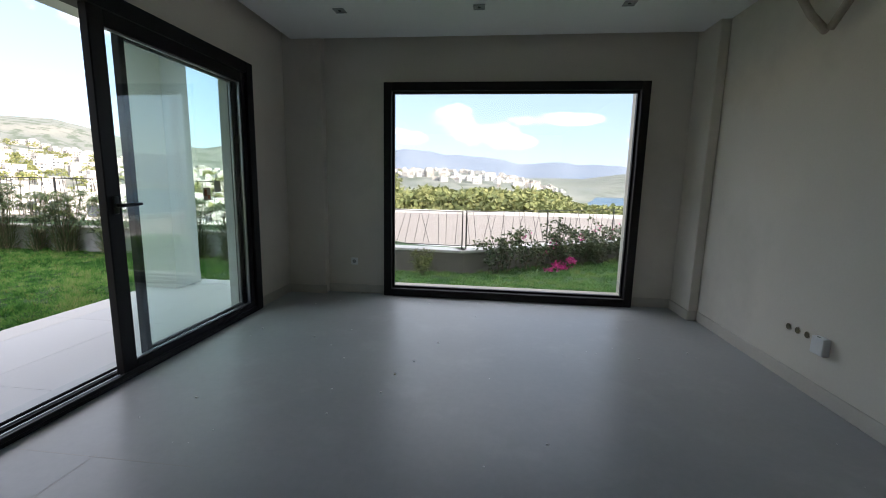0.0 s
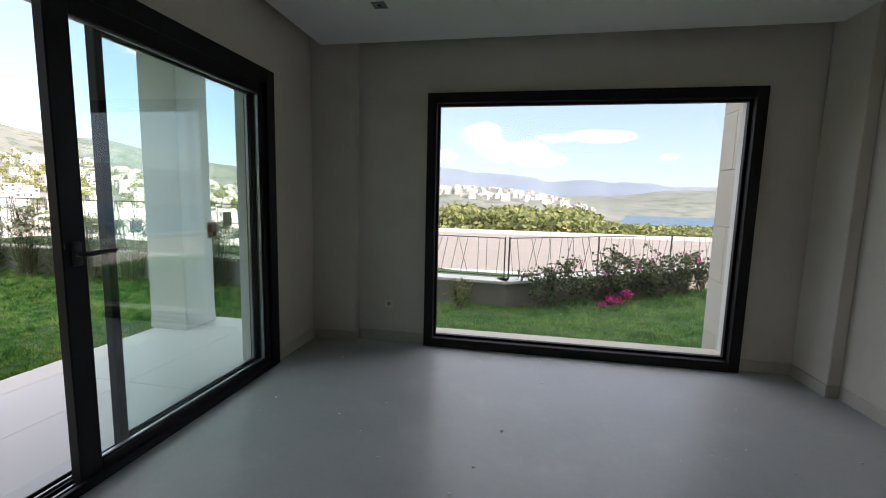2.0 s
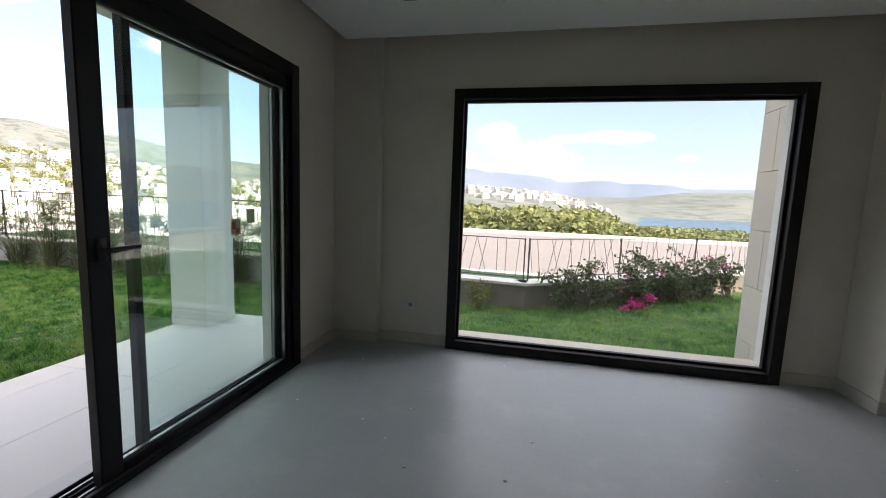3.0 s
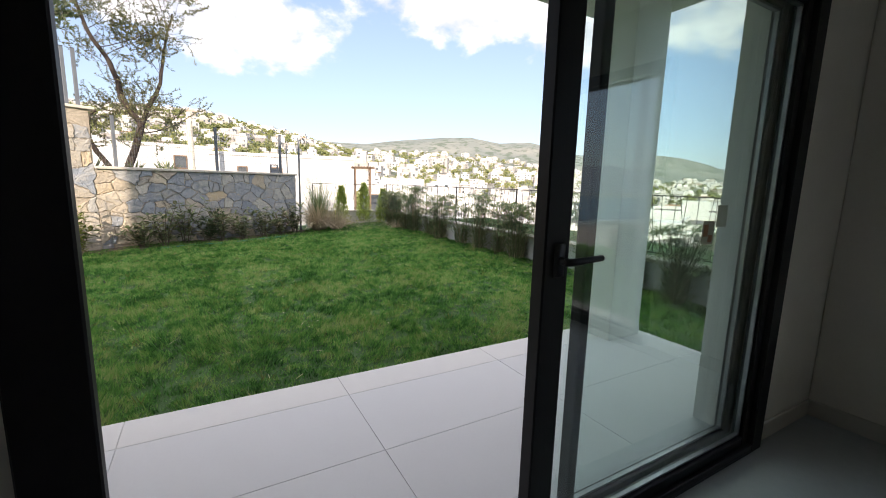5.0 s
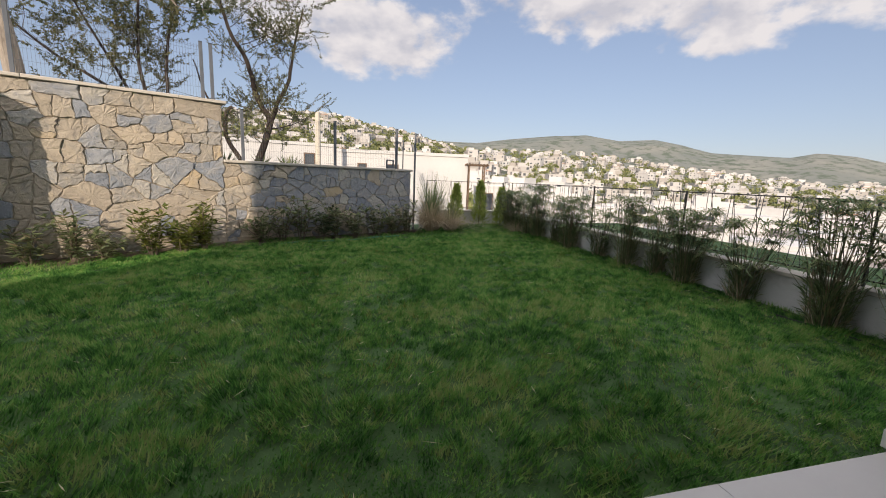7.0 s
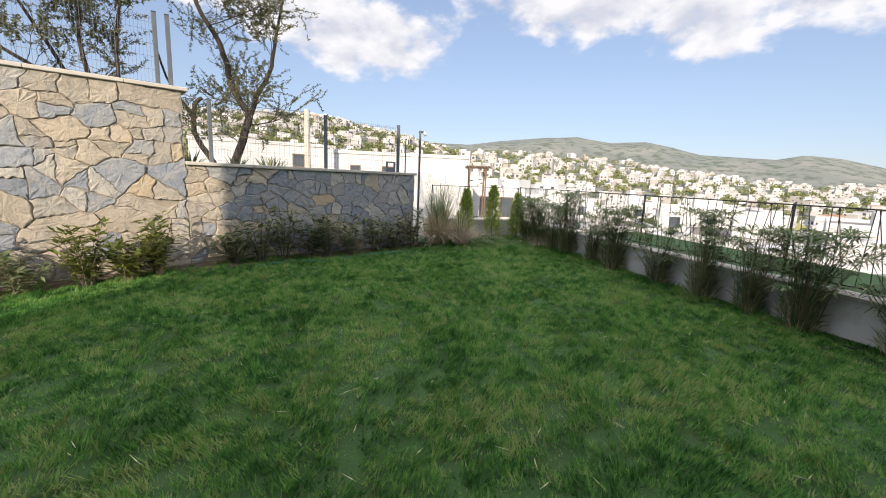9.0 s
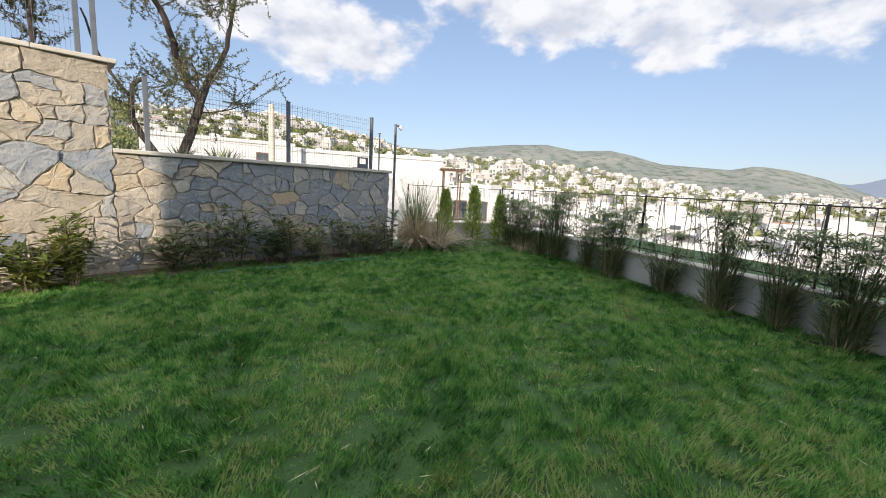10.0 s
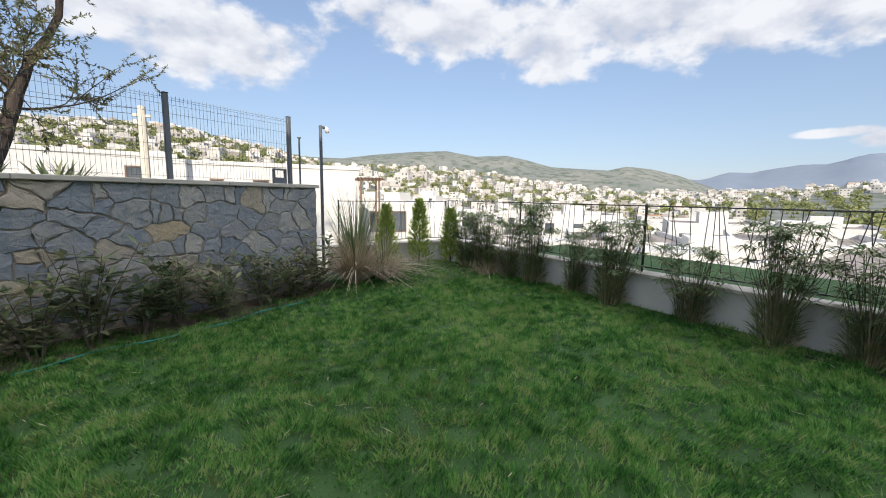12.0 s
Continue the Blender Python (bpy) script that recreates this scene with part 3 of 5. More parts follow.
for y in (DOOR_Y0 + 0.04, DOOR_Y1 - 0.106):
    part("seal", box(XW - 0.03, XW - 0.02, y, y + 0.006, 0.03, DOOR_Z - 0.1), M["steel"], door_1, "thin bright metal strip")


def sash(y0, y1, x0, x1, bottom, lead=0.105):
    """One leaf; lead is the width of its leading stile."""
    top, low = DOOR_Z - 0.085, bottom + 0.07
    s = part("sash", Buf().box(x0, x1, y0, y0 + lead, bottom, top, 0.005).box(x0, x1, y1 - 0.105, y1, bottom, top, 0.005).box(x0, x1, y0 + lead, y1 - 0.105, bottom, low, 0.005).box(x0, x1, y0 + lead, y1 - 0.105, DOOR_Z - 0.19, top, 0.005), M["frame"], door_1, "near-black sliding leaf")
    xm = (x0 + x1) / 2
    g = part("pane", box(xm - 0.004, xm + 0.004, y0 + lead - 0.015, y1 - 0.09, low - 0.015, DOOR_Z - 0.175), M["glass"], s, "green-tinted glass")
    g.visible_shadow = False
    part("gasket", frame_ring(Buf(), "y", y0 + lead, y1 - 0.105, low, DOOR_Z - 0.19, xm - 0.008, xm + 0.012, 0.010, 0.001), M["steel"], s, "thin grey glazing gasket")
    return s


front = sash(2.925, 4.485, XW - 0.045, XW + 0.012, 0.022)
rear = sash(3.2, 4.47, XW - 0.122, XW - 0.068, 0.022, 0.045)
handle = Buf()
hy, hz = 2.98, 1.12
handle.box(XW + 0.012, XW + 0.026, hy - 0.022, hy + 0.022, hz - 0.055, hz + 0.055, 0.006)
handle.tube([(XW + 0.026, hy, hz), (XW + 0.055, hy, hz)], 0.013, 12)
handle.tube([(XW + 0.055, hy - 0.012, hz), (XW + 0.062, hy + 0.02, hz), (XW + 0.060, hy + 0.08, hz + 0.002), (XW + 0.056, hy + 0.15, hz + 0.004)], [0.013, 0.0125, 0.011, 0.010], 10)
part("handle", handle, M["black"], front, "black lever handle", True)
for y, z, x in ((3.82, 1.12, XW - 0.016), (4.06, 1.18, XW - 0.088)):
    lab = part("label_sticker", box(x, x + 0.0012, y, y + 0.085, z, z + 0.10), M["sticker"], front if x > XW - 0.05 else rear, "small paper label on the glass")
part("label_print", Buf().box(XW - 0.0146, XW - 0.0138, 3.828, 3.86, 1.155, 1.205).box(XW - 0.0146, XW - 0.0138, 3.865, 3.895, 1.13, 1.16), M["print"], door_1)

# outer skin of the west wall and the reveal of the door
OX = XW - T
structure("wall_skin", Buf().box(OX - 0.015, OX, YS - 0.2, DOOR_Y0, -0.3, TOP).box(OX - 0.015, OX, DOOR_Y1, YN + T, -0.3, TOP).box(OX - 0.015, OX, DOOR_Y0, DOOR_Y1, DOOR_Z, TOP)
          .box(OX, XW - 0.136, DOOR_Y1 - 0.015, DOOR_Y1, 0.0, DOOR_Z).box(OX, XW - 0.136, DOOR_Y0 + 0.015, DOOR_Y1 - 0.015, DOOR_Z - 0.015, DOOR_Z), M["white_plaster"], "pale rendered outer face and door reveal", "wall")
for z0, z1 in ((0.0, 0.72), (0.72, 1.44), (1.44, 2.16), (2.16, DOOR_Z)):
    structure("reveal_slab", box(OX - 0.015, XW - 0.136, DOOR_Y0, DOOR_Y0 + 0.015, z0 + 0.002, z1 - 0.002, 0.002), M["edge_stone"], "pale beige stone slab lining the door opening", "door reveal")

# ---- terrace ----
TZ = -0.02
TX0, TX1, TY0, TY1 = -3.85, XW - T, -3.2, 5.64
structure("terrace_slab", box(TX0 + 0.01, TX1, TY0, TY1 - 0.01, -0.6, TZ - 0.006), M["joint"], "mortar bed under the terrace tiles", "terrace")
terrace = tagged(new("terrace"), "pale grey tiled terrace with a stone edge strip", "terrace", "", "structure")

def edge_piece(name, x0, x1, y0, y1, mat, parent):
    return part(name, box(x0 + 0.0015, x1 - 0.0015, y0 + 0.0015, y1 - 0.0015, TZ - 0.02, TZ, 0.001), mat, parent)


rows_y = [TY0] + [2.77 + 1.2 * k for k in range(-4, 3)] + [TY1]
for y0, y1 in zip(rows_y[:-1], rows_y[1:]):
    if y1 - y0 < 0.05:
        continue
    edge_piece("edge_stone", TX0, -3.575, y0, y1, M["edge_stone"], terrace)
    for x0, x1 in ((-3.575, -2.945), (-2.945, TX1)):
        edge_piece("tile", x0, x1, y0, y1, M["paving"], terrace)

for cy in (5.12, 0.62):
    structure("terrace_column", Buf().box(-3.89, -3.46, cy, cy + 0.42, TZ, 2.92, 0.006).box(-3.893, -3.457, cy - 0.003, cy + 0.423, TZ, TZ + 0.10, 0.003), M["white_plaster"], "white rendered column at the terrace edge", "column")
structure("terrace_roof", box(-4.1, XW - T, -3.2, TY1 + 0.15, 2.92, 3.17, 0.01), M["white_plaster"], "white rendered slab over the terrace", "roof")

# stone-clad pier beside the window
pier = tagged(part("pier_core", box(2.03, 2.40, YN + T, 6.38, -0.6, 3.6), M["joint"]), "beige stone-clad pier beside the window", "pier", "", "structure")
heights = [-0.6, 0.05, 0.62, 1.2, 1.78, 2.36, 2.94, 3.6]
for k, (z0, z1) in enumerate(zip(heights[:-1], heights[1:])):
    cut = YN + T + (0.34 if k % 2 else 0.52)
    for y0, y1 in ((YN + T, cut), (cut, 6.38)):
        part("cladding_slab", box(2.005, 2.03, y0 + 0.002, y1 + (0.02 if y1 > 6.3 else -0.002), z0 + 0.002, z1 - 0.002, 0.003), M["cladding"], pier)


# ---- garden ground ----
WALL0, WALL_U = Vector((-12.42, -0.088)), Vector((-0.423, 0.906)).normalized()
WALL_N = Vector((WALL_U.y, -WALL_U.x))


def wall_point(s, off=0.0):
    """A point at s along the stone wall, off metres out into the garden."""
    p = WALL0 + WALL_U * s + WALL_N * off
    return p.x, p.y


def ground_z(x, y):
    near_wall = (Vector((x, y)) - WALL0).dot(WALL_N)
    z = -0.10 - 0.17 * smooth01(5.0, 0.8, near_wall) * smooth01(7.5, 3.5, y)
    along = (Vector((x, y)) - WALL0).dot(WALL_U)
    z -= 0.13 * smooth01(0.8, -3.2, along) * smooth01(3.5, 0.6, near_wall)
    z -= 0.42 * smooth01(5.0, 8.8, y) * smooth01(-4.6, -1.5, x)
    return z + 0.02 * noise.noise(Vector((x * 0.5, y * 0.5, 0.0)))


KERB_Y = 7.58


def in_garden(x, y):
    if (Vector((x, y)) - WALL0).dot(WALL_N) < 0.15:
        return False
    if x < -15.25 or x > 7 or y < -9:
        return False
    if TX0 - 0.02 < x < 9 and y < TY1 + 0.02 and x > TX0:
        return False
    if x < -3.0:
        return y < KERB_Y - 0.02
    if x < -0.26:
        return y < 9.0
    return y < 9.0 + (x + 0.26) * 0.67


lawn = Buf()
step = 0.35
nx, ny = int(23 / step) + 1, int(22 / step) + 1
for j in range(ny):
    for i in range(nx):
        x, y = -16 + i * step, -9.0 + j * step
        lawn.v.append((x, y, ground_z(x, y) - 0.012))
for j in range(ny - 1):
    for i in range(nx - 1):
        x, y = -16 + (i + 0.5) * step, -9.0 + (j + 0.5) * step
        if x > TX0 + 0.3 and y < TY1 - 0.3:
            continue
        k = j * nx + i
        lawn.f.append((k, k + 1, k + 1 + nx, k + nx))
        lawn.m.append(0)
structure("lawn", lawn, M["turf"], "soil and thatch under the mown lawn", "lawn", True)


def grass_field(name, count, seed, height, keep):
    rng = np.random.default_rng(seed)
    xs, ys = rng.uniform(-15.2, 6.5, count), rng.uniform(-4.5, 13.0, count)
    ok = np.array([in_garden(a, b) and keep(a, b) for a, b in zip(xs, ys)])
    tuft = np.array([noise.noise(Vector((a * 6.0, b * 6.0, 31.0))) for a, b in zip(xs, ys)])
    ok &= (tuft > -0.2) | (rng.uniform(0, 1, count) < 0.36)
    xs, ys, tuft = xs[ok], ys[ok], tuft[ok]
    n = len(xs)
    zs = np.array([ground_z(a, b) + 0.028 * (0.4 + noise.noise(Vector((a * 3.2, b * 3.2, 50.0)))) for a, b in zip(xs, ys)]) - 0.012
    lump = np.array([noise.noise(Vector((a * 1.3, b * 1.3, 3.0))) + 0.6 * noise.noise(Vector((a * 9.5, b * 9.5, 9.0))) for a, b in zip(xs, ys)])
    hgt = height * rng.uniform(0.55, 1.15, n) * np.clip(1 + 0.8 * lump + 1.1 * tuft, 0.3, 2.6)
    flow = np.array([2.2 * noise.noise(Vector((a * 0.9, b * 0.9, 20.0))) for a, b in zip(xs, ys)])
    ang, lean, face = 1.2 + 3 * flow + rng.normal(0, 1.1, n), rng.uniform(0.2, 1.1, n), rng.uniform(0, 2 * np.pi, n)
    w = rng.uniform(0.0035, 0.0075, n) * (1 + 0.5 * (height > 0.06))
    v = np.zeros((n, 3, 3))
    v[:, 0] = np.stack([xs - w * np.cos(face), ys - w * np.sin(face), zs], 1)
    v[:, 1] = np.stack([xs + w * np.cos(face), ys + w * np.sin(face), zs], 1)
    v[:, 2] = np.stack([xs + hgt * lean * np.cos(ang), ys + hgt * lean * np.sin(ang), zs + hgt], 1)
    me = bpy.data.meshes.new(name)
    me.vertices.add(3 * n)
    me.vertices.foreach_set("co", v.ravel())
    me.loops.add(3 * n)
    me.loops.foreach_set("vertex_index", np.arange(3 * n))
    me.polygons.add(n)
    me.polygons.foreach_set("loop_start", np.arange(n) * 3)
    me.materials.append(M["grass"])
    me.update(calc_edges=True)
    me.validate()
    ob = new(name, me)
    return tagged(ob, "mown green lawn with paler worn patches", "grass", "", "stuff")


def near_path(x, y):
    return -13.0 < x < -3.8 and -1.8 < y < 7.4


grass_field("lawn_grass", 560000, 1, 0.052, lambda a, b: True)
grass_field("lawn_grass", 1050000, 2, 0.05, lambda a, b: near_path(a, b))

# ---- stone garden wall ----
HI0, HI1, LO1, HI_Z, LO_Z, BASE_Z = -3.45, 0.10, 4.98, 2.66, 1.46, -0.75
stone_wall = empty("stone_wall", "rubble stone garden wall, high part stepping down to a low part", "wall", Matrix.Translation((WALL0.x, WALL0.y, 0)) @ Matrix.Rotation(math.atan2(WALL_U.y, WALL_U.x), 4, "Z"), kind="structure")
part("core", Buf().box(HI0 - 6.0, HI1, 0.004, 0.42, BASE_Z, HI_Z).box(HI1, LO1, 0.004, 0.40, BASE_Z, LO_Z), M["mortar"], stone_wall, "sandy mortar between the stones")


def clip_cell(poly, p, q, share=0.0):
    """The part of poly nearer to p than to q; share moves the border towards q."""
    d = q - p
    mid = p + d * (0.5 + share)
    out = []
    for k in range(len(poly)):
        a, b = poly[k], poly[(k + 1) % len(poly)]
        da, db = (a - mid).dot(d), (b - mid).dot(d)
        if da <= 0:
            out.append(a)
        if (da < 0 < db) or (db < 0 < da):
            out.append(a + (b - a) * (da / (da - db)))
    return out


def stone_mesh(poly, rng, gap=0.004, proud=0.021):
    c = sum(poly, Vector((0, 0))) / len(poly)
    ring = []
    for k in range(len(poly)):
        a, b = poly[k], poly[(k + 1) % len(poly)]
        n = max(1, int((b - a).length / 0.05))
        for j in range(n):
            ring.append(a + (b - a) * (j / n))
    size = math.sqrt(sum((a.x * b.y - a.y * b.x) for a, b in zip(ring, ring[1:] + ring[:1])) / 2 + 1e-6)
    shaped = []
    for k, p in enumerate(ring):
        prev, nxt = ring[k - 1], ring[(k + 1) % len(ring)]
        p = p * 0.94 + (prev + nxt) * 0.03
        p = p + Vector((noise.noise(Vector((p.x * 5, p.y * 5, 1.0))), noise.noise(Vector((p.x * 5, p.y * 5, 7.0))))) * 0.05
        p = p + Vector((noise.noise(Vector((p.x * 15, p.y * 15, 3.0))), noise.noise(Vector((p.x * 15, p.y * 15, 5.0))))) * 0.022
        d = (c - p)
        p = p + d.normalized() * (gap + rng.uniform(-0.007, 0.012))
        shaped.append(p)
    buf = Buf()
    n = len(shaped)
    lift = proud * rng.uniform(0.5, 1.3)
    tilt = Vector((rng.uniform(-0.06, 0.06), rng.uniform(-0.06, 0.06)))
    for depth, shrink in ((0.06, 0.0), (-0.2, 0.0), (-0.85, 0.006), (-1.0, 0.022)):
        for p in shaped:
            d = c - p
            r = p + d.normalized() * min(shrink, d.length * 0.6)
            bump = rng.uniform(-0.007, 0.007) if depth < 0 else 0
            yy = depth if depth > 0 else depth * lift + tilt.dot(r - c) * (1 if depth < -0.5 else 0.4) + bump
            buf.v.append((r.x, yy, r.y))
    buf.v.append((c.x, -lift * rng.uniform(0.9, 1.25), c.y))
    for layer in range(3):
        for k in range(n):
            a, b = layer * n + k, layer * n + (k + 1) % n
            buf.f.append((a, b, b + n, a + n))
    for k in range(n):
        buf.f.append((3 * n + k, 3 * n + (k + 1) % n, 4 * n))
    buf.m = [0] * len(buf.f)
    return buf


def split_stone(poly, rng, levels):
    """Break a cell into smaller angular stones along straight cracks."""
    area = abs(sum(a.x * b.y - a.y * b.x for a, b in zip(poly, poly[1:] + poly[:1]))) / 2
    if levels == 0 or area < 0.03 or rng.random() < (0.3 if area > 0.13 else 0.75):
        return [poly]
    c = sum(poly, Vector((0, 0))) / len(poly)
    wide = max(p.x for p in poly) - min(p.x for p in poly) > 1.25 * (max(p.y for p in poly) - min(p.y for p in poly))
    ang = rng.gauss(0.0, 0.16) + (0.0 if wide else math.pi / 2)
    d = Vector((math.cos(ang), math.sin(ang))) * 0.02
    c = c + d * rng.uniform(-4, 4)
    out = []
    for a, b in ((c - d, c + d), (c + d, c - d)):
        piece = clip_cell(poly, a, b)
        if len(piece) > 2:
            out += split_stone(piece, rng, levels - 1)
    return out


def rubble(parent, regions, seed, cell_w, cell_h):
    """Rough courses of mixed stones, wider than high."""
    rng = random.Random(seed)
    flat = 1.45
    seeds = []
    for s0, s1, z0, z1 in regions:
        rows = max(1, round((z1 - z0) / cell_h))
        for r in range(rows):
            x = s0 + rng.uniform(0.05, 0.25)
            while x < s1 - 0.05:
                z = z0 + (r + 0.5 + rng.uniform(-0.45, 0.45)) * (z1 - z0) / rows
                seeds.append((Vector((x, z * flat)), (s0, s1, z0, z1), rng.uniform(-1, 1)))
                x += cell_w * rng.choice((0.5, 0.7, 0.9, 1.15, 1.5))
    for k, (p, (s0, s1, z0, z1), size) in enumerate(seeds):
        poly = [Vector((s0, z0 * flat)), Vector((s1, z0 * flat)), Vector((s1, z1 * flat)), Vector((s0, z1 * flat))]
        for j, (q, _, other) in enumerate(seeds):
            if j != k and abs(q.x - p.x) < 2.0:
                poly = clip_cell(poly, p, q, 0.03 * (size - other) / max(0.2, (q - p).length))
                if len(poly) < 3:
                    break
        if len(poly) < 3:
            continue
        poly = [Vector((v.x, v.y / flat)) for v in poly]
        for piece in split_stone(poly, rng, 2):
            # more blue-grey past the shadow edge: shade painted by choice of stone
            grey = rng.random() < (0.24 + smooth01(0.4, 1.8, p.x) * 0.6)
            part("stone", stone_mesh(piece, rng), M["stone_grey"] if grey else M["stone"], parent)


rubble(stone_wall, [(HI0, HI1, -0.6, HI_Z)], 5, 0.56, 0.33)
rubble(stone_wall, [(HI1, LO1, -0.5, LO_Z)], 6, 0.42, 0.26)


def coping(parent, s0, s1, z, y0=-0.06, y1=0.46):
    x = s0
    while x < s1 - 0.05:
        e = min(s1, x + 1.1)
        if s1 - e < 0.3:
            e = s1
        part("coping_stone", box(x + 0.002, e - 0.002, y0, y1, z, z + 0.06, 0.008), M["travertine"], parent)
        x = e


coping(stone_wall, HI0 - 6.0, HI1 + 0.10, HI_Z)
coping(stone_wall, HI1 + 0.002, LO1 + 0.05, LO_Z)

# return wall that closes the garden beside the high part
rx, ry = wall_point(-3.42, 0.0)
return_wall = empty("return_wall", "rubble stone return wall at the end of the garden", "wall", Matrix.Translation((rx, ry, 0)) @ Matrix.Rotation(math.atan2(WALL_N.y, WALL_N.x) - 0.25, 4, "Z"), kind="structure")
part("core", box(0.0, 0.72, -0.42, -0.004, BASE_Z, 2.5), M["mortar"], return_wall)
part("coping_stone", box(0.08, 0.78, -0.48, 0.04, 2.5, 2.56, 0.008), M["travertine"], return_wall)

rubble(return_wall, [(0.04, 0.72, -0.4, 2.5)], 9, 0.55, 0.34)

# ---- kerb wall with railing ----
KZ = 0.30
kerb = tagged(part("kerb_wall", Buf().box(-15.45, -3.0, KERB_Y, KERB_Y + 0.24, -1.2, KZ, 0.006).box(-15.45, -15.21, 4.9, KERB_Y, -1.2, KZ - 0.02, 0.006), M["kerb"]), "low grey rendered garden wall along the lawn", "wall", "", "structure")
x = -15.48
while x < -3.0:
    part("cap_stone", box(x + 0.002, min(-2.97, x + 1.2) - 0.002, KERB_Y - 0.03, KERB_Y + 0.29, KZ, KZ + 0.05, 0.006), M["travertine"], kerb)
    x += 1.2
part("cap_stone", box(-15.50, -15.18, 4.9, KERB_Y - 0.035, KZ - 0.02, KZ + 0.03, 0.006), M["travertine"], kerb)

planter = tagged(new("planter_wall"), "low weathered planter wall with an angled corner", "wall", "", "structure")
PB = [Vector((-3.0, 9.25)), Vector((-0.26, 9.0)), Vector((5.4, 12.8))]
for a, b in zip(PB[:-1], PB[1:]):
    d = b - a
    turn = Matrix.Translation((a.x, a.y, 0)) @ Matrix.Rotation(math.atan2(d.y, d.x), 4, "Z")
    part("wall_face", Buf().box(0, d.length, 0.0, 0.3, -1.6, -0.10, 0.006, turn=turn), M["planter"], planter)
    part("cap_stone", Buf().box(-0.03, d.length + 0.03, -0.04, 0.34, -0.10, -0.045, 0.006, turn=turn), M["kerb"], planter)


def railing(p0, p1, z0, height, seed, post_every=2.4, gap=(0.085, 0.14), leans=(-0.16, -0.09, -0.04, 0.0, 0.05, 0.1, 0.17)):
    """Iron railing with slanting bars between two rails."""
    rng = random.Random(seed)
    a, b = Vector(p0), Vector(p1)
    d = (b - a)
    length = d.length
    r = empty("railing", "dark iron railing with irregular slanting bars", "railing", Matrix.Translation((a.x, a.y, z0)) @ Matrix.Rotation(math.atan2(d.y, d.x), 4, "Z"), "garden railings")
    n = max(1, round(length / post_every))
    for k in range(n + 1):
        s = length * k / n
        part("post", box(s - 0.012, s + 0.012, -0.012, 0.012, 0, height, 0.003), M["iron"], r)
    for z in (0.07, height - 0.02):
        part("rail", box(0, length, -0.010, 0.010, z - 0.008, z + 0.008, 0.002), M["iron"], r)
    s = 0.1
    while s < length - 0.05:
        lean = rng.choice(leans)
        part("bar", Buf().tube([(s, 0, 0.07), (min(length, max(0, s + lean)), 0, height - 0.02)], 0.005, 5), M["iron"], r)
        s += rng.uniform(*gap)
    return r


railing((-15.3, KERB_Y + 0.14), (-3.1, KERB_Y + 0.14), KZ + 0.05, 0.92, 1)
railing((-15.33, 5.1), (-15.33, KERB_Y + 0.1), KZ + 0.03, 0.92, 4)
railing((-3.0, 9.42), (-0.30, 9.17), -0.045, 0.80, 2, 2.7, (0.13, 0.2), (-0.2, -0.12, 0.0, 0.05, 0.14, 0.22))
railing((-0.22, 9.20), (5.2, 12.85), -0.045, 0.80, 3, 2.3, (0.12, 0.19), (-0.2, -0.1, 0.0, 0.08, 0.18))


# ---- the land around: one sheet to the horizon ----
CX, CY = -3.0, 3.0
FAR = [(-180, 3.0), (40, 3.0), (60, 2.2), (69, 2.2), (75, 2.7), (81, 3.0), (84, 2.6), (90, 3.5), (94, 3.7), (102, 4.4), (106, 3.6), (111, 3.1), (116, 2.3), (122, 3.0), (160, 3.0), (180, 3.0)]
MID = [(60, 0.5), (66, 2.0), (72, 1.9), (78, 0.9), (84, 0.9), (92, 1.3), (100, 1.4), (108, 0.6), (114, 1.0), (118, 2.6), (121, 3.5), (123.8, 4.0), (126, 3.6), (133, 4.1), (136, 4.9), (139, 5.5), (143, 5.4), (147, 6.1), (151, 5.9), (157, 5.3), (161, 4.8), (166, 4.9), (172, 4.6), (180, 4.0)]
NEAR = [(157, 2.4), (161, 3.3), (165, 4.3), (169, 5.1), (176, 6.2), (180, 6.8), (184, 6.9), (188, 6.7), (193, 6.4), (210, 6.5), (240, 5.0), (270, 3.0)]
TOWN = [(70, -0.6), (78, 0.2), (84, 1.0), (92, 1.4), (100, 1.8), (108, 1.0), (116, 0.6), (124, 0.7), (132, 1.6), (139, 2.6), (147, 3.6), (155, 3.8), (162, 3.6), (172, 3.0), (190, 3.0)]


def table(rows, a):
    if a <= rows[0][0]:
        return rows[0][1]
    for (a0, v0), (a1, v1) in zip(rows[:-1], rows[1:]):
        if a <= a1:
            return v0 + (v1 - v0) * (a - a0) / (a1 - a0)
    return rows[-1][1]


def ridge(r, top, r0, r1, low):
    """Rises from low at r0 to top at r1, falls off behind it."""
    if r < r1:
        return low + (top - low) * smooth01(r0, r1, r) ** 0.8
    return top - (r - r1) * 0.12


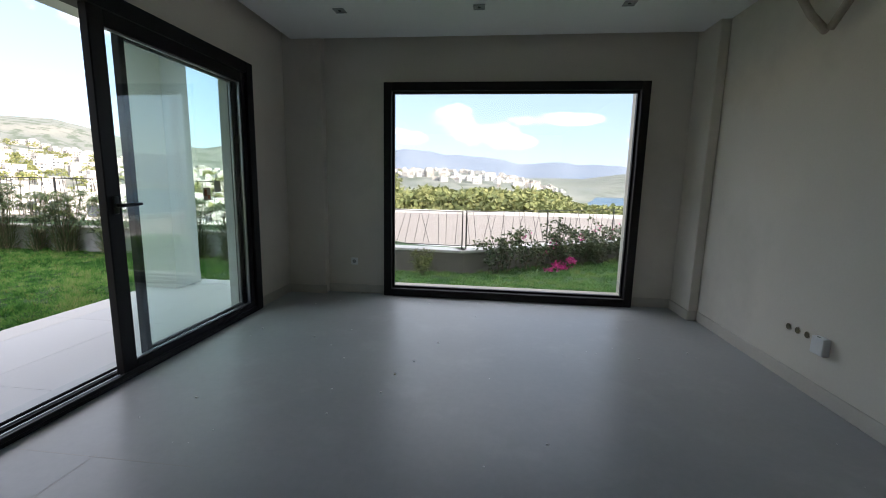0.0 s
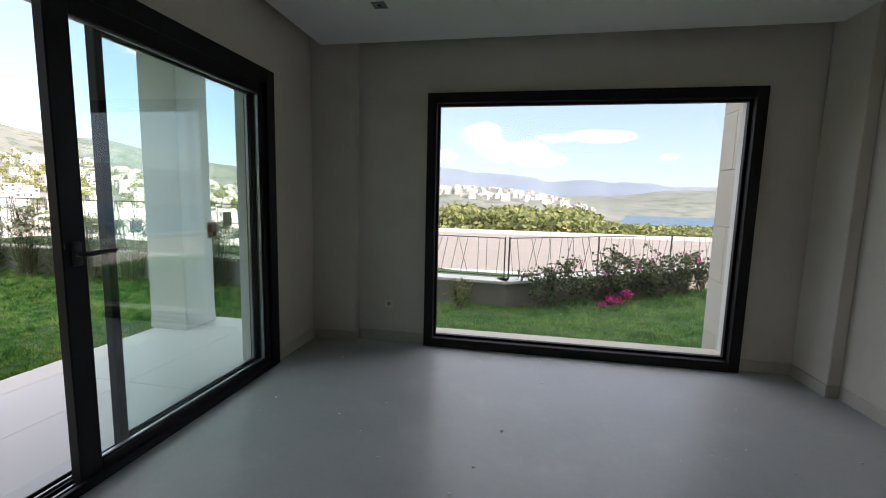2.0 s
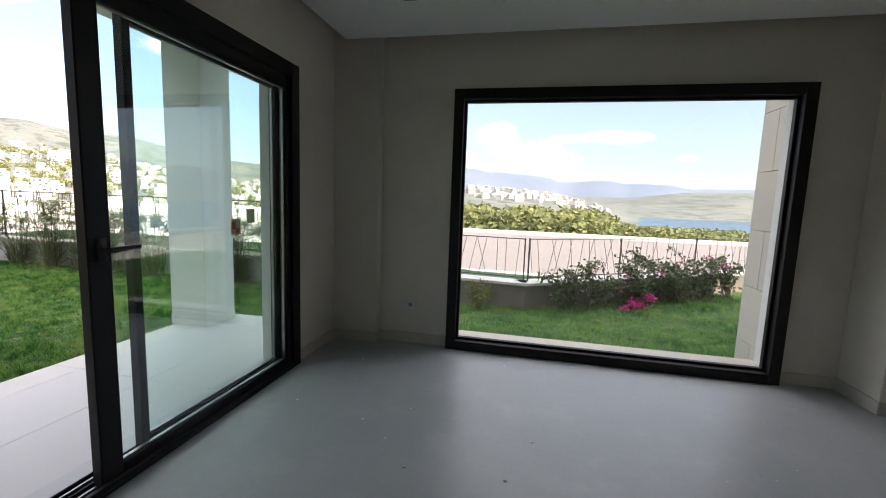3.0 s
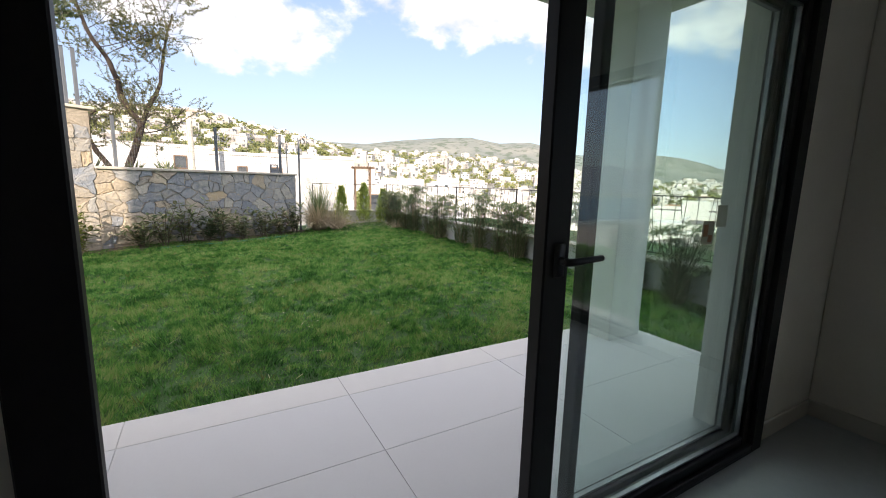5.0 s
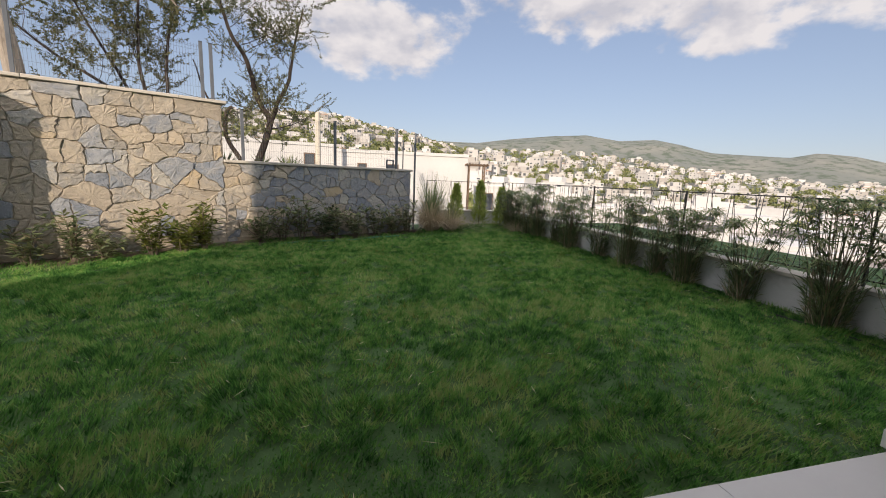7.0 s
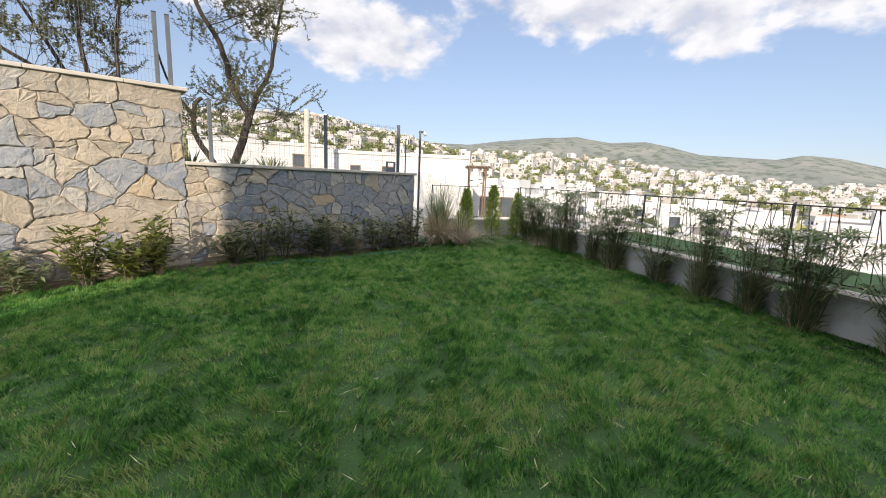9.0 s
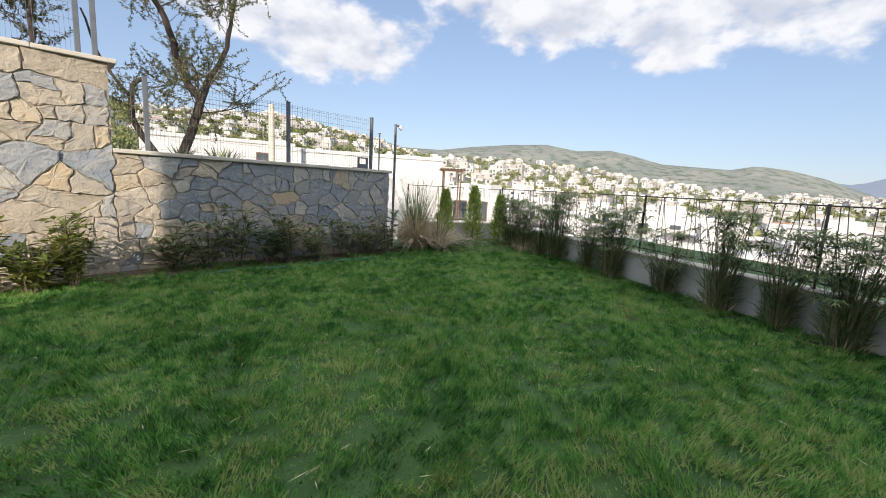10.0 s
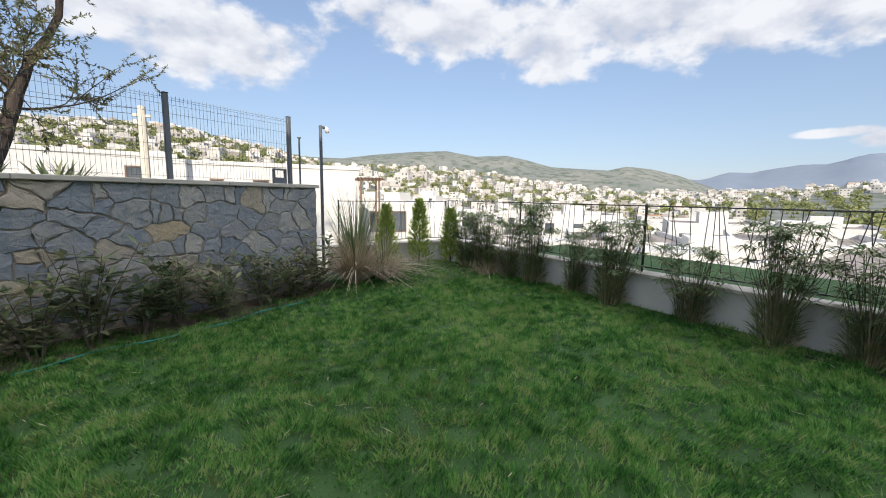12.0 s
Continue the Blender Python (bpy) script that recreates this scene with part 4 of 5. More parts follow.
def land_z(r, az):
    a = az % 360
    side = smooth01(158, 176, a) * smooth01(275, 250, a)
    base = -1.6 - 7.0 * smooth01(11, 27, r) * (1 - 0.65 * side) - 14 * smooth01(45, 260, r) * (1 - 0.7 * side)
    base = base - 12 * smooth01(250, 900, r) * smooth01(112, 80, a) * smooth01(30, 60, a)
    z = base
    n = noise.noise(Vector((r * 0.006, a * 0.08, 0.0)))
    if 60 < a < 180:
        z = max(z, ridge(r, 1900 * math.tan(radians(table(MID, a))) + 2, 1100, 1900, base) + (12 * n if r > 1100 else 0))
        z = max(z, ridge(r, 1250 * math.tan(radians(table(TOWN, a))) + 2, 170, 1250, base) + 2 * n * smooth01(60, 400, r))
    if 150 < a < 280:
        z = max(z, ridge(r, 430 * math.tan(radians(table(NEAR, a))) - 2, 60, 430, base) + 2 * n * smooth01(60, 200, r))
    if not 40 < a < 280:
        z = max(z, ridge(r, 2.0 + 20 * smooth01(60, 600, r), 30, 600, base))
    if 30 < a < 90 and 260 < r < 1250:
        z = min(z, -27.0 + max(0, z + 27.0) * smooth01(74, 90, a))
    return z


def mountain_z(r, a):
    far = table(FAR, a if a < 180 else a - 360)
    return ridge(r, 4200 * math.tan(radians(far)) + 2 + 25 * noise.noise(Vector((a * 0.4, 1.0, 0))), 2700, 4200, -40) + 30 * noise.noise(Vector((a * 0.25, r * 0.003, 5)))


def land_point(r, az):
    a = radians(az)
    return CX + r * math.cos(a), CY + r * math.sin(a), land_z(r, az)


radii = [17, 20, 24, 30, 38, 48, 60, 75, 92, 112, 136, 165, 200, 240, 285, 330, 380, 430, 490, 560, 640, 730, 830, 940, 1060, 1180, 1300, 1450, 1620, 1800, 1920, 2100, 2400, 2800, 3200, 3600, 4000, 4200, 4500]
land = Buf()
angles = [k * 1.0 for k in range(0, 360)]
for r in radii:
    for a in angles:
        x, y, z = land_point(r, a)
        land.v.append((x, y, z))
na = len(angles)
for i in range(len(radii) - 1):
    for k in range(na):
        a, b = i * na + k, i * na + (k + 1) % na
        land.f.append((a, a + na, b + na, b))
c = len(land.v)
land.v.append((CX, CY, -2.0))
for k in range(na):
    land.f.append((c, k, (k + 1) % na))
land.m = [0] * len(land.f)
structure("ground", land, M["hill"], "scrubby hills and valley around the town", "ground", True)
# far ridge as a backdrop sheet, its haze painted by the material
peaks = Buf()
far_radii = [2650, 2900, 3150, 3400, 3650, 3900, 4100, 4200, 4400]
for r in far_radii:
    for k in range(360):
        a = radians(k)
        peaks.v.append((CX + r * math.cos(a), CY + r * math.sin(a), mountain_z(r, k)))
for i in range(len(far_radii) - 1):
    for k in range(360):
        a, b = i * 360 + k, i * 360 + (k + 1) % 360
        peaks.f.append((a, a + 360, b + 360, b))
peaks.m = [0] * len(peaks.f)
structure("backdrop", peaks, M["mountain"], "mountain ridge on the horizon, tinted blue-grey with haze", "mountains", True)
sea = Buf()
for k in range(9):
    a = 36 + k * 5.4
    for r in (255, 1290):
        x, y, _ = land_point(r, a)
        sea.v.append((x, y, -25.5))
for k in range(8):
    sea.f.append((2 * k, 2 * k + 1, 2 * k + 3, 2 * k + 2))
sea.m = [0] * 8
structure("water", sea, M["sea"], "blue bay beyond the trees", "sea")


def town_house(buf, x, y, z, turn, w, d, storeys, rng, windows=True, size=1.0):
    m = Matrix.Translation((x, y, z)) @ Matrix.Rotation(turn, 4, "Z") @ Matrix.Scale(size, 4)
    w, d, h = w / size, d / size, 3.0 * storeys
    buf.box(-w / 2, w / 2, -d / 2, d / 2, -4, h, 0, 0, m)
    buf.box(-w / 2 - 0.15, w / 2 + 0.15, -d / 2 - 0.15, d / 2 + 0.15, h - 0.05, h + 0.35, 0, 2 if rng.random() < 0.07 else 0, m)
    if rng.random() < 0.6:
        buf.box(-w / 4, w / 3, -d / 4, d / 3, h + 0.35, h + 2.6, 0, 0, m)
    if rng.random() < 0.5:
        buf.box(w / 2, w / 2 + w * 0.4, -d / 3, d / 2, -4, h * 0.55, 0, 0, m)
    if windows:
        for side in (0, 1):
            span = w if side else d
            n = max(2, int(span / 3.0))
            for f in range(storeys):
                for k in range(n):
                    if rng.random() < 0.4:
                        continue
                    u = -span / 2 + span * (k + 0.5) / n
                    ww, wh = rng.uniform(0.45, 0.9), rng.uniform(0.5, 0.85)
                    z0 = 3.0 * f + 1.0
                    if side:
                        for s in (-1, 1):
                            buf.box(u - ww, u + ww, s * d / 2 - 0.06, s * d / 2 + 0.06, z0, z0 + 2 * wh, 0, 1, m)
                    else:
                        for s in (-1, 1):
                            buf.box(s * w / 2 - 0.06, s * w / 2 + 0.06, u - ww, u + ww, z0, z0 + 2 * wh, 0, 1, m)
            if rng.random() < 0.5:
                for f in range(1, storeys):
                    buf.box(w / 2, w / 2 + 1.3, -d / 2.4, d / 2.4, 3 * f - 0.2, 3 * f + 0.75, 0, 0, m)


def far_tree(buf, x, y, z, h, w, rng, leaves=60):
    """A clumped crown of many small facets on a short trunk."""
    buf.tube([(x, y, z - 1), (x, y, z + h * 0.4)], [0.03 * h, 0.02 * h], 4, 1)
    for _ in range(leaves):
        a, b, k = rng.uniform(0, 2 * math.pi), rng.uniform(-0.6, 1.0), rng.uniform(0.55, 1.0)
        q = math.sqrt(max(0, 1 - b * b)) * k
        p = Vector((x + w * q * math.cos(a), y + w * q * math.sin(a), z + h * (0.6 + 0.38 * b * k)))
        buf.leaf(p, (rng.gauss(0, 1), rng.gauss(0, 1), rng.gauss(0, 0.6)), w * rng.uniform(0.35, 0.6) * (8 / leaves ** 0.5), w * rng.uniform(0.25, 0.45) * (8 / leaves ** 0.5))


def build_town():
    rng = random.Random(11)
    town, woods = Buf(), Buf()
    singles = []
    placed = []
    count = 0
    tries = 0
    while count < 1300 and tries < 30000:
        tries += 1
        az = rng.uniform(80, 196)
        r = math.exp(rng.uniform(math.log(110), math.log(1250)))
        if az < 112 and r < 650:
            continue
        if az > 164:
            r = rng.uniform(165, 425)
        if az > 112 and az <= 164 and r < 45:
            continue
        if az < 164 and rng.random() < 0.25:
            continue
        x, y, z = land_point(r, az)
        top = math.degrees(math.atan2(z - 1.3, r))
        if az <= 164 and top > table(TOWN, az) + 0.1:
            continue
        w, d = rng.uniform(6, 12), rng.uniform(6, 10)
        if az > 164:
            w, d = w * 0.72, d * 0.6
        if r > 700:
            w, d = w * 1.3, d * 1.3
        if any((x - a) ** 2 + (y - b) ** 2 < ((0.8 if r < 450 else 0.62) * (w + e)) ** 2 for a, b, e in placed[-400:]):
            continue
        placed.append((x, y, w))
        storeys = rng.choice((1, 1, 2, 2, 2, 3)) if r < 500 else rng.choice((1, 2, 2, 2, 3))
        if az > 164:
            storeys = rng.choice((1, 1, 2))
        turn = radians(az) + rng.uniform(-0.5, 0.5)
        if r < 190 and az < 164 and len(singles) < 60:
            singles.append((x, y, z, turn, w, d, storeys))
        else:
            town_house(town, x, y, z, turn, w, d, storeys, rng, True, 0.62 if az > 164 else 1.0)
        count += 1
    tagged(part("distant_town", town, [M["town_wall"], M["pane"], M["town_roof"]], None, "white cubic houses covering the hillsides"), "", "town", "", "stuff")
    for x, y, z, turn, w, d, storeys in singles:
        h = empty("house", "white flat-roofed house on the hillside", "house", Matrix.Translation((x, y, z)) @ Matrix.Rotation(turn, 4, "Z"), "hillside houses")
        hh = 3.0 * storeys
        part("wall", box(-w / 2, w / 2, -d / 2, d / 2, -4, hh), M["house_white"], h)
        part("roof", Buf().box(-w / 2 - 0.15, w / 2 + 0.15, -d / 2 - 0.15, d / 2 + 0.15, hh, hh + 0.3).box(-w / 4, w / 3, -d / 4, d / 3, hh + 0.3, hh + 2.4), M["house_white"], h)
        n = max(2, int(d / 3.2))
        for f in range(storeys):
            for k in range(n):
                u = -d / 2 + d * (k + 0.5) / n
                part("window", box(-w / 2 - 0.05, -w / 2 + 0.05, u - 0.7, u + 0.7, 3 * f + 0.7, 3 * f + 2.3), M["pane"], h)
            if rng.random() < 0.5 and f:
                part("balcony", box(-w / 2 - 1.3, -w / 2, -d / 2.5, d / 2.5, 3 * f - 0.2, 3 * f + 0.8), M["house_white"], h)
    trees = 0
    while trees < 4800:
        az = rng.choice((rng.uniform(64, 200), rng.uniform(64, 200), rng.uniform(160, 198)))
        r = math.exp(rng.uniform(math.log(45), math.log(900)))
        if az < 102:
            if rng.random() < 0.5:
                continue
            r = rng.uniform(48, 170)
        elif az > 163:
            if rng.random() < 0.55:
                continue
            r = rng.uniform(120, 430)
        elif r < 60:
            continue
        x, y, z = land_point(r, az)
        if any((x - a) ** 2 + (y - b) ** 2 < (0.75 * e) ** 2 for a, b, e in placed):
            continue
        h = rng.uniform(2.5, 4.6) if az > 163 else (rng.uniform(3.0, 6.0) if r < 400 else rng.uniform(5, 9))
        if az < 102:
            h = rng.uniform(0.72, 1.0) * (r * -math.tan(radians((0.5 + 0.5 * math.sin(az * 0.9)) if az > 79 else 2.1)) + 1.3 - z)
        far_tree(woods, x, y, z, h, h * rng.uniform(0.4, 0.6), rng, 640 if az < 102 else 50)
        trees += 1
    tagged(part("distant_trees", woods, [M["wood_far"], M["bark"]], None, "olive and pine trees on the slopes below"), "", "trees", "", "stuff")


build_town()

# neighbours near by: a long white house, a second one, and a flat gravel roof
def polar(az, r):
    a = radians(az)
    return CX + r * math.cos(a), CY + r * math.sin(a)


def white_house(az0, az1, r, z_top, depth, z_low, windows, label):
    (x0, y0), (x1, y1) = polar(az0, r), polar(az1, r)
    d = Vector((x1 - x0, y1 - y0))
    h = empty("house", label, "house", Matrix.Translation((x0, y0, 0)) @ Matrix.Rotation(math.atan2(d.y, d.x), 4, "Z"), "neighbour houses")
    L = d.length
    part("wall", box(0, L, -depth, 0, z_low, z_top - 0.2, 0.01), M["house_white"], h, "white rendered wall")
    part("parapet", Buf().box(-0.05, L + 0.05, -0.25, 0.06, z_top - 0.2, z_top, 0.01).box(-0.05, L + 0.05, -depth - 0.05, -depth + 0.25, z_top - 0.2, z_top, 0.01).box(-0.05, 0.25, -depth + 0.25, -0.25, z_top - 0.2, z_top, 0.01).box(L - 0.25, L + 0.05, -depth + 0.25, -0.25, z_top - 0.2, z_top, 0.01), M["house_white"], h)
    for s, w, z0, z1 in windows:
        win = part("window", box(s, s + w, -0.02, 0.02, z0, z1), M["pane"], h)
        part("frame", Buf().box(s - 0.07, s, -0.02, 0.05, z0 - 0.07, z1 + 0.07).box(s + w, s + w + 0.07, -0.02, 0.05, z0 - 0.07, z1 + 0.07).box(s, s + w, -0.02, 0.05, z1, z1 + 0.07).box(s, s + w, -0.02, 0.05, z0 - 0.07, z0), M["timber"], win, "brown timber frame")
    return h


white_house(163.2, 181.5, 27, 2.90, 7, -5, [(4.6, 0.6, 1.55, 2.0), (6.6, 0.45, 1.6, 2.0)], "long white rendered house behind the garden wall")
white_house(181.0, 196.0, 30, 3.35, 8, -3, [(1.5, 0.6, 1.9, 2.6)], "second white flat-roofed house behind the tree")
white_house(155.0, 162.0, 34, 0.9, 6, -8, [(1.0, 0.9, -1.2, 0.2), (2.6, 0.9, -1.2, 0.2)], "low white house below the garden corner")


# ---- trees ----
def grow(wood, leaves, start, way, length, radius, depth, rng, leaf_len, leaf_n, wobble=0.35, lift=0.15):
    """A branch that bends as it goes, with side branches and leaves on the last twigs."""
    p, d = Vector(start), Vector(way).normalized()
    n = 5
    pts, rad = [p.copy()], [radius]
    for k in range(n):
        d = (d + Vector((rng.gauss(0, wobble), rng.gauss(0, wobble), rng.gauss(lift, wobble * 0.7))) * 0.5).normalized()
        p = p + d * length / n
        pts.append(p.copy())
        rad.append(radius * (1 - 0.62 * (k + 1) / n))
        if depth > 0 and k >= 1:
            for _ in range(rng.choice((1, 1, 2))):
                side = Vector((rng.gauss(0, 1), rng.gauss(0, 1), rng.gauss(0.15, 0.8))).normalized()
                grow(wood, leaves, p, (d * 0.7 + side * 0.9), length * rng.uniform(0.55, 0.85), radius * 0.5, depth - 1, rng, leaf_len, leaf_n, wobble, lift)
        if depth == 0:
            for _ in range(leaf_n):
                q = p - d * rng.uniform(0, length / n)
                leaves.leaf(q, d * 0.6 + Vector((rng.gauss(0, 0.7), rng.gauss(0, 0.7), rng.gauss(-0.2, 0.6))), leaf_len * rng.uniform(0.7, 1.25), leaf_len * rng.uniform(0.28, 0.4))
    wood.tube(pts, rad, 7 if radius > 0.04 else (5 if radius > 0.012 else 3), caps=False)


def limb(wood, leaves, points, r0, r1, rng, side_len, depth, leaf_len, leaf_n, first=1):
    pts = [Vector(q) for q in points]
    smooth = []
    for k in range(len(pts) - 1):
        a, b = pts[k], pts[k + 1]
        before, after = pts[max(0, k - 1)], pts[min(len(pts) - 1, k + 2)]
        for j in range(4):
            s = j / 4
            smooth.append(0.5 * (2 * a + (b - before) * s + (2 * before - 5 * a + 4 * b - after) * s * s + (3 * a - before - 3 * b + after) * s ** 3))
    smooth.append(pts[-1])
    n = len(smooth)
    wood.tube([q + Vector((rng.gauss(0, 0.012), rng.gauss(0, 0.012), 0)) for q in smooth], [r0 + (r1 - r0) * k / (n - 1) for k in range(n)], 9, caps=False)
    for k in range(first * 4, n):
        if rng.random() < 0.75:
            d = (smooth[min(n - 1, k + 1)] - smooth[k - 1]).normalized()
            side = Vector((rng.gauss(0, 1), rng.gauss(0, 1), rng.gauss(0.3, 0.6))).normalized()
            grow(wood, leaves, smooth[k], d * 0.5 + side, side_len * rng.uniform(0.6, 1.1), max(0.007, 0.24 * (r0 + (r1 - r0) * k / (n - 1))), depth, rng, leaf_len, leaf_n)


def wall_pose(s, off, z, turn=0.0):
    x, y = wall_point(s, off)
    return Matrix.Translation((x, y, z)) @ Matrix.Rotation(math.atan2(WALL_U.y, WALL_U.x) + turn, 4, "Z")


def plant(name, label, category, at, group, parts):
    e = empty(name, label, category, at, group)
    for pname, buf, mat, plabel in parts:
        tagged(part(pname, buf, mat, e, plabel), kind="" if pname == "trunk" else "stuff")
    return e


def tree(label, at, limbs, seed, side_len, depth, leaf_len, leaf_n, bark, leaf, first=1):
    rng = random.Random(seed)
    wood, leaves = Buf(), Buf()
    for points, r0, r1 in limbs:
        limb(wood, leaves, points, r0, r1, rng, side_len, depth, leaf_len, leaf_n, first)
    return plant("tree", label, "tree", at, "garden edge trees", [("trunk", wood, M[bark], "twisted bare trunk and limbs"), ("crown", leaves, M[leaf], "sparse crown of small leaves")])


tree("twisted small-leaved tree behind the low stone wall", wall_pose(1.45, -2.5, 1.2), [
    ([(0, 0, -0.6), (0.05, 0, 0.3), (0.30, 0.0, 0.95), (0.45, 0, 1.55)], 0.105, 0.085),
    ([(0.45, 0, 1.5), (0.10, 0.1, 2.2), (-0.10, 0.1, 3.0), (-0.55, 0, 3.7), (-0.7, 0.2, 4.8)], 0.085, 0.03),
    ([(0.45, 0, 1.5), (0.62, -0.1, 2.0), (0.95, -0.1, 2.7), (1.15, 0, 3.6), (1.35, -0.2, 4.6)], 0.07, 0.022),
], 3, 1.3, 2, 0.062, 10, "bark", "olive_leaf", 2)
tree("slender leaning stem beside the twisted tree", wall_pose(1.38, -2.4, 1.2), [
    ([(-0.05, 0, -0.6), (-0.25, 0, 0.25), (-0.62, 0, 0.85), (-0.66, 0, 1.5), (-0.5, 0, 1.75)], 0.075, 0.04),
    ([(-0.62, 0, 1.3), (-1.0, 0.2, 1.9), (-1.3, 0.2, 2.8)], 0.035, 0.015),
], 8, 1.0, 2, 0.062, 8, "bark", "olive_leaf", 3)
tree("many-stemmed olive-like tree behind the high stone wall", wall_pose(-0.9, -1.9, 1.6), [
    ([(0.1, 0, -0.8), (0.0, 0, 0.8), (-0.2, 0, 2.0), (-0.1, 0, 3.6)], 0.06, 0.02),
    ([(0.25, 0.1, -0.8), (0.3, 0, 0.9), (0.35, 0.1, 2.2), (0.6, 0, 3.5)], 0.05, 0.02),
    ([(0, 0, 0.5), (-0.7, 0, 1.3), (-1.6, 0.1, 1.9), (-2.3, 0, 2.5)], 0.045, 0.015),
    ([(0, 0, 0.4), (-0.6, 0.2, 1.8), (-1.2, 0.1, 3.0)], 0.045, 0.015),
], 21, 1.1, 2, 0.065, 10, "bark", "olive_leaf", 1)
tree("tall pale-trunked tree behind the high stone wall", wall_pose(-3.02, -0.75, 1.6), [
    ([(0, 0, -0.8), (0.03, 0, 1.2), (-0.05, 0, 2.6), (0.05, 0, 4.2)], 0.17, 0.10),
    ([(0, 0, 2.5), (0.9, -0.3, 3.4), (1.8, -0.4, 3.5), (2.5, -0.3, 2.9)], 0.06, 0.015),
    ([(0, 0, 2.6), (-0.8, -0.5, 3.3), (-1.7, -0.6, 3.4)], 0.06, 0.015),
], 31, 0.8, 1, 0.10, 9, "pale_bark", "dark_leaf", 2)


# agave-like spikes on the raised ground behind the low wall
def agave(s, off, z, seed):
    rng = random.Random(seed)
    b = Buf()
    for k in range(16):
        a = rng.uniform(0, 2 * math.pi)
        b.leaf((0, 0, 0), (math.cos(a) * 0.8, math.sin(a) * 0.8, rng.uniform(0.5, 1.6)), rng.uniform(0.35, 0.55), 0.05, (0, 0, 1))
    plant("agave", "grey-green spiky agave on the raised bank", "agave", wall_pose(s, off, z), "agaves", [("foliage", b, M["reed"], "")])


for k, (s, off) in enumerate(((1.75, -0.9), (1.25, -1.3), (0.35, -1.0), (2.1, -1.5))):
    agave(s, off, 1.36, 40 + k)
structure("bank", Buf().box(HI1 - 0.2, LO1 - 0.2, 0.40, 3.2, -1.5, 1.38, turn=stone_wall.matrix_world).box(HI0 - 6, HI1 - 0.2, 0.42, 5.0, -1.5, 1.75, turn=stone_wall.matrix_world), M["soil"], "raised dry soil behind the stone wall", "bank")

# ---- mesh fence on the stone wall ----
fence = empty("mesh_fence", "grey welded mesh fence with square posts on the stone wall", "fence", stone_wall.matrix_world.copy())


def mesh_panel(s0, s1, z0, z1, y=0.2):
    b = Buf()
    r = 0.0024
    s = s0
    while s <= s1 + 1e-6:
        b.tube([(s, y, z0 + 0.03), (s, y, z1)], r, 3, caps=False)
        s += 0.05
    z = z0 + 0.05
    while z <= z1:
        b.tube([(s0, y, z), (s1, y, z)], r, 3, caps=False)
        z += 0.2
    for zz in (z1 - 0.06, z1 - 0.12):
        b.tube([(s0, y - 0.02, zz), (s1, y - 0.02, zz)], r, 3, caps=False)
    part("mesh_panel", b, M["wire"], fence, "fine welded wire")


def fence_post(s, z0, z1, y=0.2, w=0.03):
    p = part("post", box(s - w, s + w, y - w, y + w, z0, z1, 0.004), M["grey_post"], fence, "square grey post")
    part("cap", box(s - w - 0.003, s + w + 0.003, y - w - 0.003, y + w + 0.003, z1, z1 + 0.012, 0.003), M["black"], p)


for s in (2.75, 4.62):
    fence_post(s, LO_Z + 0.06, 2.62)
fence_post(0.55, LO_Z + 0.06, 2.62)
for s in (-0.18, 0.0, -2.95, -3.25, -5.6):
    fence_post(s, HI_Z + 0.06, 3.85)
mesh_panel(0.12, 2.72, LO_Z + 0.06, 2.60)
mesh_panel(2.78, 4.60, LO_Z + 0.06, 2.60)
mesh_panel(-2.9, -0.2, HI_Z + 0.06, 3.80)
mesh_panel(-5.6, -3.3, HI_Z + 0.06, 3.80)

mast = empty("camera_mast", "dark steel pole with a small camera at the top", "pole", wall_pose(5.13, 0.0, 0.0))
part("pole", Buf().tube([(0, 0, -0.4), (0, 0, 2.55)], 0.028, 10), M["grey_post"], mast)
part("arm", Buf().box(-0.03, 0.10, -0.02, 0.02, 2.50, 2.545, 0.006), M["grey_post"], mast)
part("camera_head", Buf().tube([(0.10, 0, 2.52), (0.14, 0, 2.50), (0.16, 0, 2.44)], [0.035, 0.042, 0.03], 12), M["white_plastic"], mast, "small white camera head", True)
pole2 = empty("vent_pipe", "thin dark pipe with a flat cap behind the wall end", "pipe", wall_pose(4.95, -0.35, 0.0))
part("pipe", Buf().tube([(0, 0, -0.4), (0, 0, 2.33)], 0.016, 8), M["grey_post"], pole2)
part("cap", Buf().tube([(0, 0, 2.33), (0, 0, 2.35)], 0.034, 12), M["grey_post"], pole2)
junction = empty("meter_box", "small open dark metal box frame on the coping", "box", wall_pose(4.38, -0.15, LO_Z + 0.06))
bb = Buf()
for x0, x1, z0, z1 in ((-0.12, -0.095, 0, 0.24), (0.095, 0.12, 0, 0.24), (-0.095, 0.095, 0, 0.10), (-0.095, 0.095, 0.215, 0.24)):
    bb.box(x0, x1, -0.03, 0.03, z0, z1, 0.004)
part("frame", bb, M["grey_post"], junction)
ux, uy = polar(183.7, 24)
utility = empty("utility_pole", "pale concrete utility pole behind the wall", "pole", Matrix.Translation((ux, uy, 0)))
part("pole", Buf().tube([(0, 0, -3), (0, 0, 4.6)], [0.19, 0.13], 10), M["concrete_pole"], utility)
part("crossarm", Buf().box(-0.06, 0.06, -0.3, 0.3, 4.2, 4.3, 0.01), M["concrete_pole"], utility)
